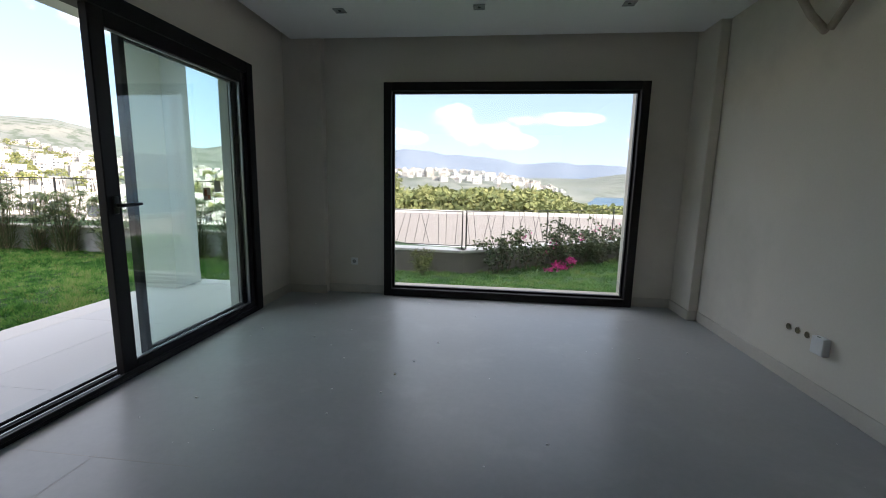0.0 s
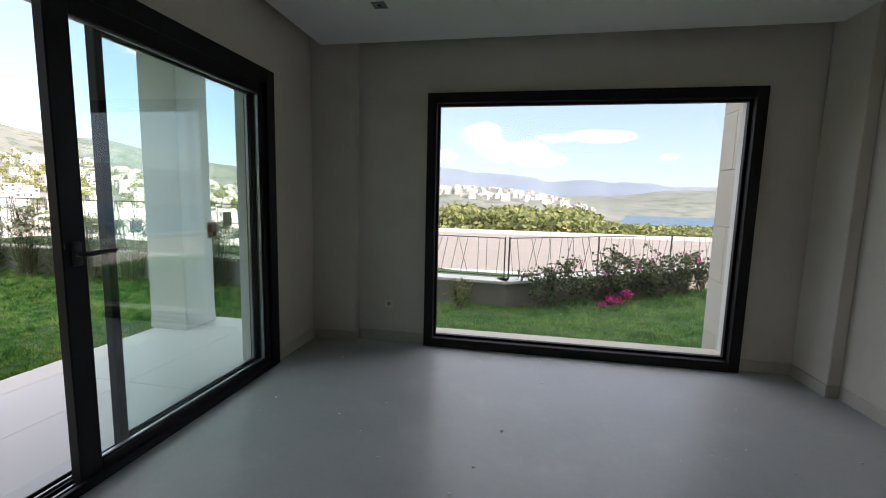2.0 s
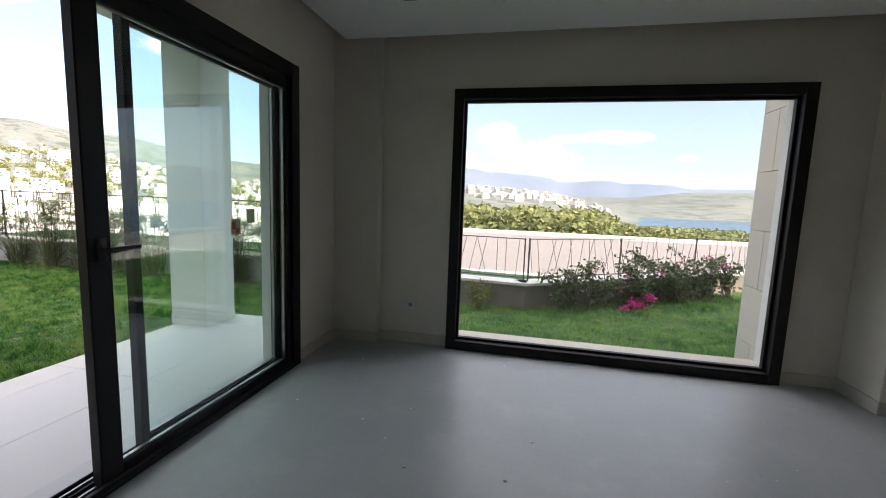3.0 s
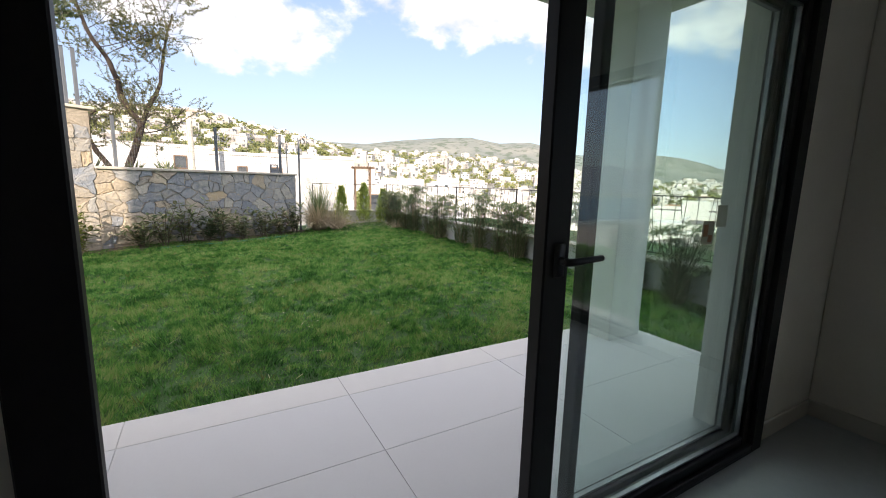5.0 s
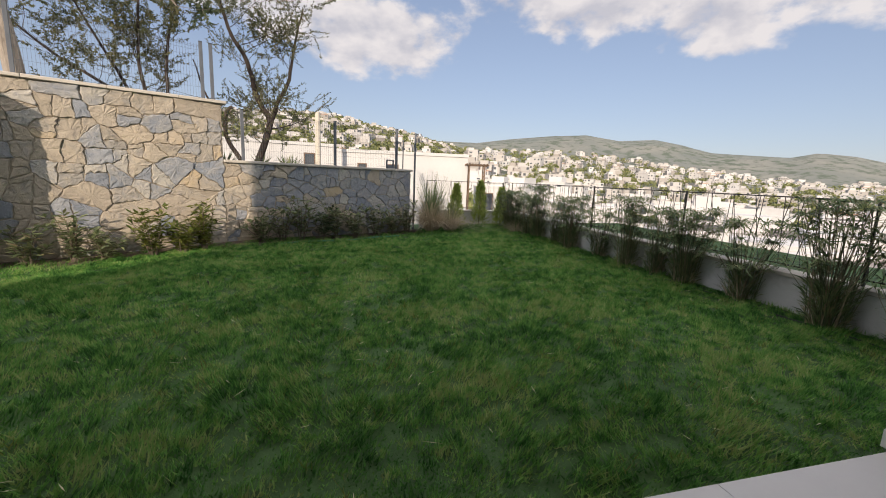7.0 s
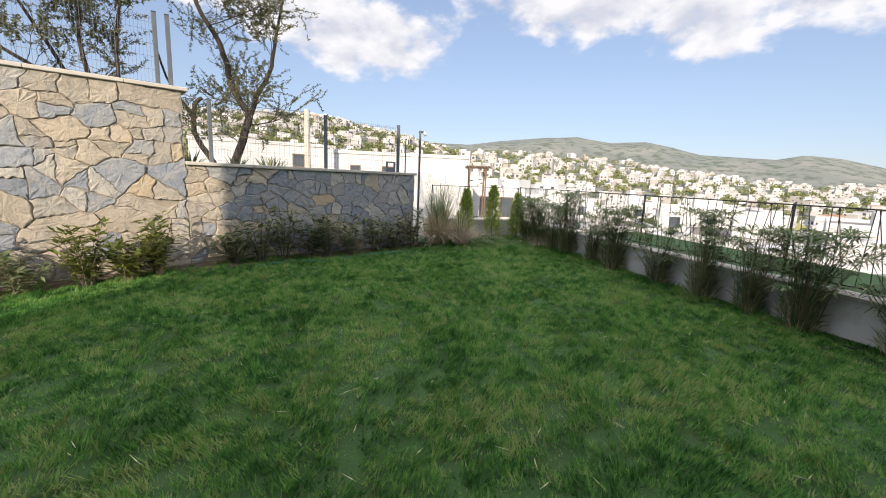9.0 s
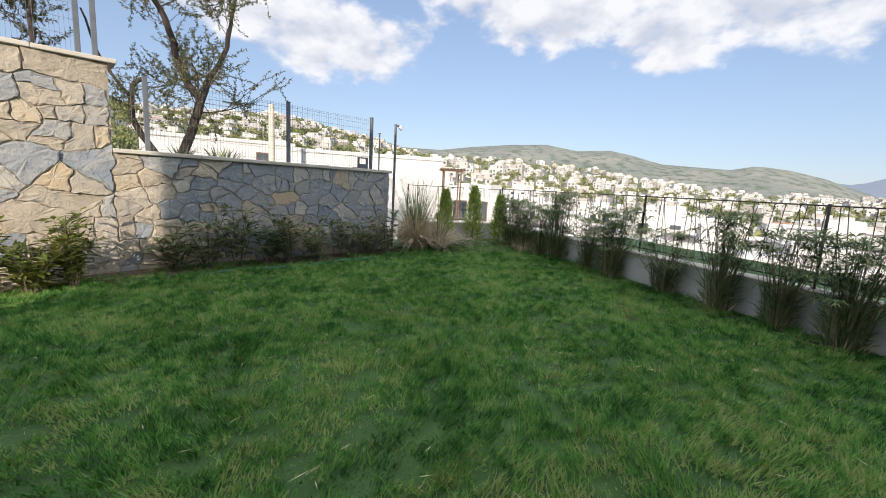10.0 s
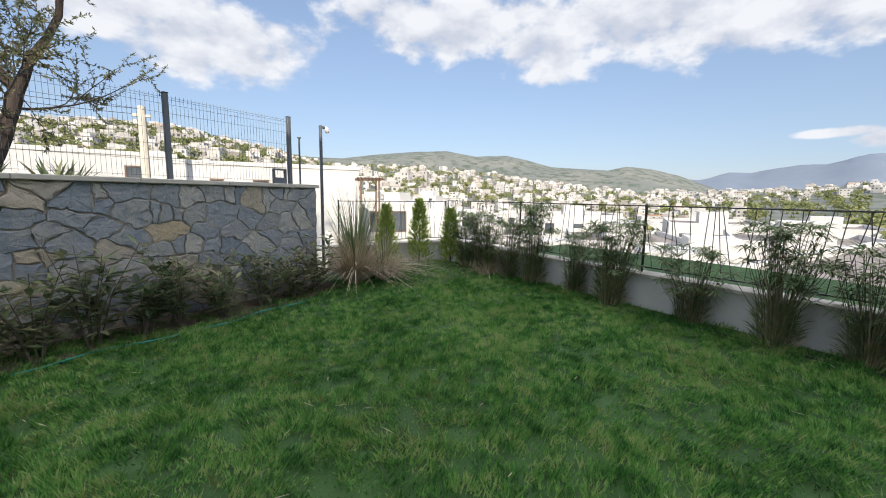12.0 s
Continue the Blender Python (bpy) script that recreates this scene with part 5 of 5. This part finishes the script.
# wires from the pole over the hillside
for k in range(2):
    (qx, qy) = polar(206, 26)
    pts = [(ux + (qx - ux) * t / 10, uy + (qy - uy) * t / 10, 4.3 + 0.2 * k + 1.4 * t / 10 - 0.5 * math.sin(math.pi * t / 10)) for t in range(11)]
    tagged(part("power_line", Buf().tube(pts, 0.012, 4), M["black"], None, "thin black overhead cable from the utility pole"), "", "cable")

# pergola on the neighbour's terrace
px, py = polar(162.0, 27.5)
pergola = empty("pergola", "brown timber pergola beside the white house", "pergola", Matrix.Translation((px, py, 0)) @ Matrix.Rotation(radians(75), 4, "Z"))
for sx in (-0.5, 0.5):
    for sy in (-0.6, 0.6):
        part("post", box(sx - 0.045, sx + 0.045, sy - 0.045, sy + 0.045, -4, 2.2, 0.01), M["timber"], pergola)
for sy in (-0.6, 0.6):
    part("beam", box(-0.8, 0.8, sy - 0.05, sy + 0.05, 2.2, 2.29, 0.01), M["timber"], pergola)
for k in range(8):
    part("slat", box(-0.7 + k * 0.19, -0.64 + k * 0.19, -0.9, 0.9, 2.29, 2.34, 0.006), M["timber"], pergola)

# flat gravel roof below the garden
roof = empty("gravel_roof", "flat neighbouring roof covered in pale gravel", "roof", Matrix.Translation((0, 0, 0)))
part("deck", box(-13, 15, 14.6, 33.5, -5, -1.05), M["gravel"], roof, "pale gravel surface")
for x0, x1, y0, y1 in ((-13.3, 15.3, 33.5, 33.9), (-13.3, 15.3, 14.2, 14.6), (-13.3, -13, 14.6, 33.5), (15, 15.3, 14.6, 33.5)):
    part("parapet", box(x0, x1, y0, y1, -5, -0.78, 0.01), M["house_white"], roof)
for az, r, w, d, z in ((112, 40, 12, 9, -1.6), (121, 34, 10, 8, -2.6), (129, 42, 13, 9, -2.2), (137, 36, 9, 8, -3.4), (145, 46, 12, 9, -2.4), (118, 62, 14, 10, -1.6), (133, 66, 12, 11, -1.2), (150, 70, 12, 10, -0.8), (108, 70, 14, 10, -2.0), (150, 27, 8, 8, -2.5), (139, 25, 9, 8, -2.9), (127, 26, 9, 8, -2.7), (153, 40, 9, 8, -2.0)):
    x, y = polar(az, r)
    h = empty("house", "white flat-roofed house below the garden", "house", Matrix.Translation((x, y, z)) @ Matrix.Rotation(radians(az + 4), 4, "Z"), "houses below the garden")
    part("wall", box(-w / 2, w / 2, -d / 2, d / 2, -7, 0), M["house_white"], h)
    part("roof", Buf().box(-w / 2 + 0.2, w / 2 - 0.2, -d / 2 + 0.2, d / 2 - 0.2, 0.0, 0.02), M["gravel"], h, "gravel roof")
    for x0, x1, y0, y1 in ((-w / 2, w / 2, -d / 2, -d / 2 + 0.2), (-w / 2, w / 2, d / 2 - 0.2, d / 2), (-w / 2, -w / 2 + 0.2, -d / 2 + 0.2, d / 2 - 0.2), (w / 2 - 0.2, w / 2, -d / 2 + 0.2, d / 2 - 0.2)):
        part("parapet", box(x0, x1, y0, y1, 0, 0.4), M["house_white"], h)
    part("stair_hut", box(-1.4, 1.6, -1.5, 1.5, 0.02, 1.5, 0.02), M["house_white"], h)
    for k in range(3):
        u = -d / 2 + d * (k + 0.5) / 3
        part("window", box(-w / 2 - 0.04, -w / 2 + 0.03, u - 0.6, u + 0.6, -2.2, -0.8), M["pane"], h)


# ---- papyrus clumps along the kerb ----
def papyrus_parts(seed, stems, height):
    rng = random.Random(seed)
    st, lv, dry = Buf(), Buf(), Buf()
    for _ in range(stems):
        a, r = rng.uniform(0, 2 * math.pi), rng.uniform(0, 0.17)
        x, y = r * math.cos(a), r * math.sin(a)
        h = height * (1.08 - 0.62 * rng.random() ** 1.5)
        lean = rng.uniform(0.05, 0.42)
        dx, dy = math.cos(a + rng.gauss(0, 0.5)) * lean, math.sin(a + rng.gauss(0, 0.5)) * lean
        top = Vector((x + dx, y + dy, h))
        st.tube([(x, y, -0.05), (x + dx * 0.3, y + dy * 0.3, h * 0.5), top], [0.006, 0.005, 0.0035], 3, caps=False)
        if rng.random() < 0.88:
            n = rng.randint(14, 22)
            size = rng.uniform(0.16, 0.3)
            for k in range(n):
                b = 2 * math.pi * k / n + rng.uniform(-0.2, 0.2)
                lv.leaf(top, (math.cos(b), math.sin(b), rng.uniform(-0.1, 0.7)), size * rng.uniform(0.7, 1.15), 0.024, (0, 0, 1), droop=rng.uniform(0.1, 0.5))
    for _ in range(stems // 3):
        a = rng.uniform(0, 2 * math.pi)
        r = rng.uniform(0.05, 0.2)
        dry.leaf((r * math.cos(a), r * math.sin(a), 0), (math.cos(a) * rng.uniform(0.2, 0.9), math.sin(a) * rng.uniform(0.2, 0.9), 1), rng.uniform(0.2, 0.5), 0.012, droop=rng.uniform(0, 0.4))
    for _ in range(stems * 6):
        a, r = rng.uniform(0, 2 * math.pi), rng.uniform(0, 0.2)
        lv.leaf((r * math.cos(a), r * math.sin(a), rng.uniform(0.02, 0.5)), (math.cos(a) * 0.6, math.sin(a) * 0.6, rng.uniform(0.4, 1.4)), rng.uniform(0.14, 0.3), 0.014, droop=0.2)
    return [("stem_growth", st, M["papyrus_stem"], "thin upright stems"), ("foliage", lv, M["papyrus"], "umbrella-like leaf heads"), ("dry_growth", dry, M["straw"], "dry brown lower leaves")]


clumps = [plant("papyrus_clump", "umbrella papyrus clump planted along the garden wall", "papyrus", pose(0, 0, -30 - k), "papyrus along the kerb", papyrus_parts(60 + k, n, h)) for k, (n, h) in enumerate(((68, 1.30), (84, 1.22), (56, 1.14), (76, 1.36)))]
rng = random.Random(77)
used = set()
spots = [-14.0, -13.4, -12.75, -12.15, -11.3, -10.65, -9.6, -8.75, -8.1, -7.5, -6.6, -5.6, -4.9, -4.2, -3.5]
for k, x in enumerate(spots):
    c = k % 4
    at = pose(x, KERB_Y - 0.17 - rng.uniform(0, 0.08), ground_z(x, KERB_Y - 0.3) - 0.02, 0, 0, rng.uniform(0, 360)) @ Matrix.Scale(rng.uniform(0.9, 1.06) * (0.86 if x < -10.9 else 1.0), 4)
    if c not in used:
        used.add(c)
        clumps[c].matrix_world = at
    else:
        n = copy_thing(clumps[c], at)


# ---- young conifers, reed tuft ----
def conifer(x, y, h, seed, w=0.2):
    rng = random.Random(seed)
    lv, wd = Buf(), Buf()
    wd.tube([(0, 0, -0.05), (0.01, 0, h * 0.9)], [0.018, 0.004], 6)
    for _ in range(1500):
        t = rng.random() ** 0.8
        a = rng.uniform(0, 2 * math.pi)
        r = w * (1 - t) ** 0.7 * rng.uniform(0.2, 1.05) * (1 + 0.25 * math.sin(5 * a + 9 * t))
        lv.leaf((r * math.cos(a), r * math.sin(a), 0.04 + t * h * 0.93), (math.cos(a) * 0.8, math.sin(a) * 0.8, rng.uniform(0.4, 1.4)), rng.uniform(0.08, 0.15), rng.uniform(0.02, 0.04))
    plant("conifer", "young bright green conifer in the garden corner", "conifer", pose(x, y, ground_z(x, y)), "young conifers", [("trunk", wd, M["twig"], ""), ("foliage", lv, M["cypress"], "")])


conifer(-14.9, 5.95, 1.34, 1, 0.27)
conifer(-14.95, 6.75, 1.42, 2, 0.28)
conifer(-14.55, 7.30, 1.2, 3, 0.26)


def reed_tuft(x, y, seed, green, dry, h):
    rng = random.Random(seed)
    g, d = Buf(), Buf()
    for buf, n, lo, hi, spread in ((g, green, h * 0.7, h * 1.1, 0.25), (d, dry, h * 0.4, h * 0.75, 1.1)):
        for _ in range(n):
            a = rng.uniform(0, 2 * math.pi)
            r = rng.uniform(0, 0.16)
            L = rng.uniform(lo, hi)
            out = rng.uniform(0.1, spread)
            w = rng.uniform(0.007, 0.012)
            pts = []
            for k in range(5):
                t = k / 4
                rr = r + out * t * L * (0.5 + t)
                pts.append(Vector((rr * math.cos(a), rr * math.sin(a), L * (t - (0.55 * t * t * (out / 0.75))))))
            base = len(buf.v)
            side = Vector((-math.sin(a), math.cos(a), 0))
            for k, p in enumerate(pts):
                ww = w * (1 - 0.8 * k / 4)
                buf.v += [tuple(p - side * ww), tuple(p + side * ww)]
            for k in range(4):
                q = base + 2 * k
                buf.f.append((q, q + 1, q + 3, q + 2))
                buf.m.append(0)
    plant("ornamental_grass", "tuft of ornamental grass, green blades over dry straw", "grass tuft", pose(x, y, ground_z(x, y) - 0.02), "ornamental grasses", [("green_growth", g, M["reed"], ""), ("dry_growth", d, M["straw"], "drooping dry blades")])


reed_tuft(-14.3, 5.05, 5, 190, 800, 1.75)
reed_tuft(-14.25, 5.6, 6, 60, 380, 1.05)
reed_tuft(-13.2, 7.25, 7, 20, 140, 0.7)


# ---- shrubs at the foot of the stone wall ----
def shrub(s, off, h, w, seed, leaf, n_stems=9, leaf_len=0.165, bare=0.2, per_stem=28):
    rng = random.Random(seed)
    wd, lv = Buf(), Buf()
    for _ in range(n_stems):
        a = rng.uniform(0, 2 * math.pi)
        out = w * rng.uniform(0.2, 1.0)
        L = h * rng.uniform(0.6, 1.1)
        pts = [Vector((0.04 * math.cos(a), 0.04 * math.sin(a), -0.03)), Vector((out * 0.4 * math.cos(a), out * 0.4 * math.sin(a), L * 0.5)), Vector((out * math.cos(a), out * math.sin(a), L))]
        wd.tube(pts, [0.008, 0.006, 0.003], 4, caps=False)
        for k in range(per_stem):
            t = bare + (1 - bare) * rng.random()
            p = pts[0].lerp(pts[1], t * 2) if t < 0.5 else pts[1].lerp(pts[2], t * 2 - 1)
            b = rng.uniform(0, 2 * math.pi)
            lv.leaf(p, (math.cos(b), math.sin(b), rng.uniform(-0.1, 0.9)), leaf_len * rng.uniform(0.6, 1.2), leaf_len * rng.uniform(0.26, 0.36), (0, 0, 1), droop=rng.uniform(0, 0.25))
    x, y = wall_point(s, off)
    plant("shrub", "leafy shrub at the foot of the stone wall", "shrub", pose(x, y, ground_z(x, y) - 0.02, 0, 0, rng.uniform(0, 360)), "wall shrubs", [("stem_growth", wd, M["twig"], ""), ("foliage", lv, M[leaf], "")])


for k, (s, off, h, w, leaf) in enumerate((
        (-3.0, 0.35, 0.65, 0.30, "shrub_leaf"), (-2.4, 0.45, 0.75, 0.32, "shrub_leaf"), (-2.0, 0.5, 0.5, 0.25, "shrub_leaf"), (-1.3, 0.55, 0.80, 0.34, "fresh_leaf"), (-0.85, 0.60, 0.62, 0.34, "fresh_leaf"), (-0.45, 0.55, 0.85, 0.36, "fresh_leaf"),
        (0.75, 0.35, 0.60, 0.34, "shrub_leaf"), (1.15, 0.40, 0.85, 0.36, "shrub_leaf"), (1.6, 0.38, 0.95, 0.40, "shrub_leaf"), (2.05, 0.45, 0.70, 0.42, "dark_leaf"), (2.5, 0.40, 0.80, 0.36, "shrub_leaf"),
        (3.0, 0.42, 0.62, 0.40, "shrub_leaf"), (3.6, 0.40, 0.72, 0.40, "shrub_leaf"), (4.15, 0.42, 0.66, 0.36, "shrub_leaf"), (4.6, 0.40, 0.80, 0.34, "shrub_leaf"))):
    shrub(s, off + 0.06, h * 1.1, w * 1.35, 100 + k, leaf, 14 if leaf == "fresh_leaf" else 10, 0.2, 0.22, 26 if leaf == "fresh_leaf" else 21)

# planting strip, hose, leaf litter
strip = Buf()
cols = 60
for k in range(cols + 1):
    s = -3.4 + 8.5 * k / cols
    for j, off in enumerate((0.0, 0.3, 0.62 + 0.08 * math.sin(s * 2.3))):
        x, y = wall_point(s, off)
        strip.v.append((x, y, ground_z(x, y) + (0.02 if j < 2 else -0.008)))
for k in range(cols):
    for j in range(2):
        q = 3 * k + j
        strip.f.append((q, q + 3, q + 4, q + 1))
strip.m = [0] * len(strip.f)
structure("planting_bed", strip, M["soil"], "narrow bare soil bed at the foot of the wall", "soil")
pts = []
for k in range(40):
    s = 0.9 + 3.2 * k / 39
    x, y = wall_point(s, 0.80 + 0.05 * math.sin(s * 3.1) + 0.03 * math.sin(s * 7))
    pts.append((x, y, ground_z(x, y) + 0.02))
tagged(part("garden_hose", Buf().tube(pts, 0.011, 8), M["hose"], None, "thin green garden hose along the lawn edge", True), "", "hose")
pts = [(-13.6 + 9.5 * k / 50, KERB_Y - 0.36 + 0.03 * math.sin(k * 0.9), ground_z(-13.6 + 9.5 * k / 50, KERB_Y - 0.36) + 0.012) for k in range(51)]
tagged(part("drip_pipe", Buf().tube(pts, 0.008, 6), M["black"], None, "black irrigation pipe along the kerb", True), "", "pipe")
spr = empty("sprinkler", "small black lawn sprinkler head in the grass", "sprinkler", pose(-8.15, 0.75, ground_z(-8.15, 0.75) - 0.01))
part("body", Buf().tube([(0, 0, -0.02), (0, 0, 0.035)], [0.035, 0.03], 12), M["black"], spr)
part("nozzle", Buf().tube([(0, 0, 0.035), (0, 0, 0.055)], [0.018, 0.014], 10), M["black"], spr)

# taller weeds and straw scattered in the lawn
rng = random.Random(5)
weeds, straws = Buf(), Buf()
for _ in range(420):
    x, y = rng.uniform(-12, -4), rng.uniform(-1, 7)
    if not in_garden(x, y):
        continue
    z = ground_z(x, y)
    for _ in range(rng.randint(3, 9)):
        a = rng.uniform(0, 2 * math.pi)
        weeds.leaf((x + rng.gauss(0, 0.02), y + rng.gauss(0, 0.02), z), (math.cos(a) * 0.5, math.sin(a) * 0.5, 0.9), rng.uniform(0.05, 0.11), 0.007)
    if rng.random() < 0.55:
        a = rng.uniform(0, 2 * math.pi)
        straws.leaf((x + 0.3, y + 0.2, z + 0.045), (math.cos(a), math.sin(a), 0.08), rng.uniform(0.05, 0.14), 0.006, (0, 0, 1))
tagged(part("lawn_weeds", weeds, M["fresh_leaf"], None, "taller pale grass blades in the lawn"), "", "weeds", "", "stuff")
tagged(part("lawn_straw", straws, M["straw"], None, "dry straw bits lying on the lawn"), "", "straw", "", "stuff")


# ---- bougainvillea and shrub seen through the window ----
def bougainvillea():
    rng = random.Random(91)
    wd, lv, br = Buf(), Buf(), Buf()
    for k in range(80):
        x = rng.uniform(-1.1, 3.7)
        a = rng.uniform(0, 2 * math.pi)
        L = rng.uniform(0.5, 1.3)
        base = Vector((x, 0, 0))
        out = Vector((math.cos(a) * 0.6 - 0.25, math.sin(a) * 0.35 - 0.1, 0)) * L
        pts = [base, base + out * 0.4 + Vector((0, 0, L * 0.7)), base + out + Vector((0, 0, L * rng.uniform(0.45, 0.95)))]
        wd.tube(pts, [0.011, 0.008, 0.004], 5, caps=False)
        magenta = rng.random() < 0.13
        for j in range(52):
            t = rng.uniform(0.15, 1.0)
            p = pts[0].lerp(pts[1], t * 2) if t < 0.5 else pts[1].lerp(pts[2], t * 2 - 1)
            p = p + Vector((rng.gauss(0, 0.05), rng.gauss(0, 0.05), rng.gauss(0, 0.05)))
            d = (rng.gauss(0, 1), rng.gauss(0, 1), rng.gauss(0, 0.6))
            if magenta and t > 0.8:
                br.leaf(p, d, 0.05, 0.04)
            else:
                lv.leaf(p, d, rng.uniform(0.06, 0.11), rng.uniform(0.04, 0.06))
    for cx, cz in ((0.55, 0.12), (0.75, 0.02), (0.35, 0.0), (0.95, 0.2)):
        for _ in range(110):
            br.leaf((cx + rng.gauss(0, 0.07), -0.25 + rng.gauss(0, 0.06), cz + rng.gauss(0, 0.035)), (rng.gauss(0, 1), rng.gauss(0, 1), rng.gauss(0, 1)), 0.05, 0.04)
    turn = math.atan2(PB[2].y - PB[1].y, PB[2].x - PB[1].x)
    x, y = 1.15, 9.0 + 1.41 * 0.67 - 0.30
    plant("bougainvillea", "sprawling bougainvillea with magenta bracts against the planter wall", "bougainvillea", pose(x, y, ground_z(x, y) - 0.02, 0, 0, math.degrees(turn)), "", [("stem_growth", wd, M["twig"], ""), ("foliage", lv, M["dark_leaf"], ""), ("blossom", br, M["bract"], "magenta bracts")])


bougainvillea()
rng = random.Random(13)
wd, lv = Buf(), Buf()
for _ in range(12):
    a = rng.uniform(0, 2 * math.pi)
    tip = Vector((0.22 * math.cos(a), 0.22 * math.sin(a), rng.uniform(0.3, 0.6)))
    wd.tube([(0, 0, 0), tip * 0.5, tip], [0.006, 0.005, 0.003], 4, caps=False)
    for _ in range(34):
        lv.leaf(tip * rng.uniform(0.25, 1.0) + Vector((rng.gauss(0, 0.03), rng.gauss(0, 0.03), 0)), (rng.gauss(0, 1), rng.gauss(0, 1), rng.uniform(0, 1)), rng.uniform(0.05, 0.08), 0.035)
plant("shrub", "small bright green shrub before the planter wall", "shrub", pose(-1.05, 8.72, ground_z(-1.05, 8.7) - 0.02), "", [("stem_growth", wd, M["twig"], ""), ("foliage", lv, M["fresh_leaf"], "")])


# ---- small things in the room ----
rng = random.Random(44)
crumbs = Buf()
for _ in range(46):
    x, y, s = rng.uniform(-1.9, 2.1), rng.uniform(1.6, 5.1), rng.uniform(0.003, 0.010)
    crumbs.box(x - s, x + s, y - s * 0.7, y + s * 0.7, 0.0, s * 0.8, s * 0.3)
tagged(part("plaster_crumbs", crumbs, M["ceiling"], None, "white plaster crumbs scattered on the grey floor"), "", "debris", "", "stuff")

for x in (-1.15, 0.09, 1.33):
    dl = empty("downlight", "square grey recessed downlight, switched off", "ceiling light", pose(x, 4.50, 2.80), "ceiling downlights")
    b = Buf()
    for x0, x1, y0, y1 in ((-0.05, 0.05, -0.05, -0.032), (-0.05, 0.05, 0.032, 0.05), (-0.05, -0.032, -0.032, 0.032), (0.032, 0.05, -0.032, 0.032)):
        b.box(x0, x1, y0, y1, -0.008, 0.0, 0.002)
    part("trim", b, M["grey_plastic"], dl, "grey square trim")
    part("reflector", Buf().box(-0.032, 0.032, -0.032, 0.032, -0.003, -0.0005), M["grey_plastic"], dl)
    part("lamp", Buf().tube([(0, 0, -0.003), (0, 0, -0.007)], 0.013, 12), M["black"], dl, "dark unlit lamp")


def outlet_north(x, z):
    o = empty("wall_socket", "white wall socket low on the plastered wall", "socket", pose(x, YN, z))
    part("plate", box(-0.042, 0.042, -0.010, 0.0, -0.042, 0.042, 0.004), M["white_plastic"], o)
    part("insert", Buf().tube([(0, -0.010, 0), (0, -0.0125, 0)], 0.021, 20), M["grey_plastic"], o, "round recessed socket")
    for s in (-0.009, 0.009):
        part("pin_hole", Buf().tube([(s, -0.0125, 0), (s, -0.0135, 0)], 0.0028, 8), M["black"], o)


outlet_north(-1.31, 0.375)
for y in (3.66, 3.575, 3.49):
    cb = empty("cable_box", "open round cable box in the plastered wall", "socket", pose(XE, y, 0.37), "open cable boxes")
    part("ring", Buf().tube([(0, 0, 0), (-0.004, 0, 0)], 0.023, 20), M["lagging"], cb)
    part("hole", Buf().tube([(-0.004, 0, 0), (-0.0055, 0, 0)], 0.020, 20), M["hole"], cb, "dark round hole")
wb = empty("junction_box", "white square junction box on the wall", "box", pose(XE, 3.35, 0.35))
part("body", box(-0.045, 0.0, -0.05, 0.05, -0.055, 0.055, 0.005), M["white_plastic"], wb)
part("latch", box(-0.042, -0.034, -0.012, 0.012, 0.055, 0.058, 0.001), M["black"], wb)
pipes = empty("pipe_bundle", "two bent lagged pipes hanging from the wall", "pipe", pose(XE, 3.64, 2.29))
for dy in (-0.16, 0.16):
    part("pipe", Buf().tube([(-0.01, dy * 2.2, 0.36), (-0.05, dy * 1.9, 0.30), (-0.06, dy * 1.0, 0.13), (-0.06, dy * 0.12, -0.01)], 0.024, 12), M["lagging"], pipes, "", True)
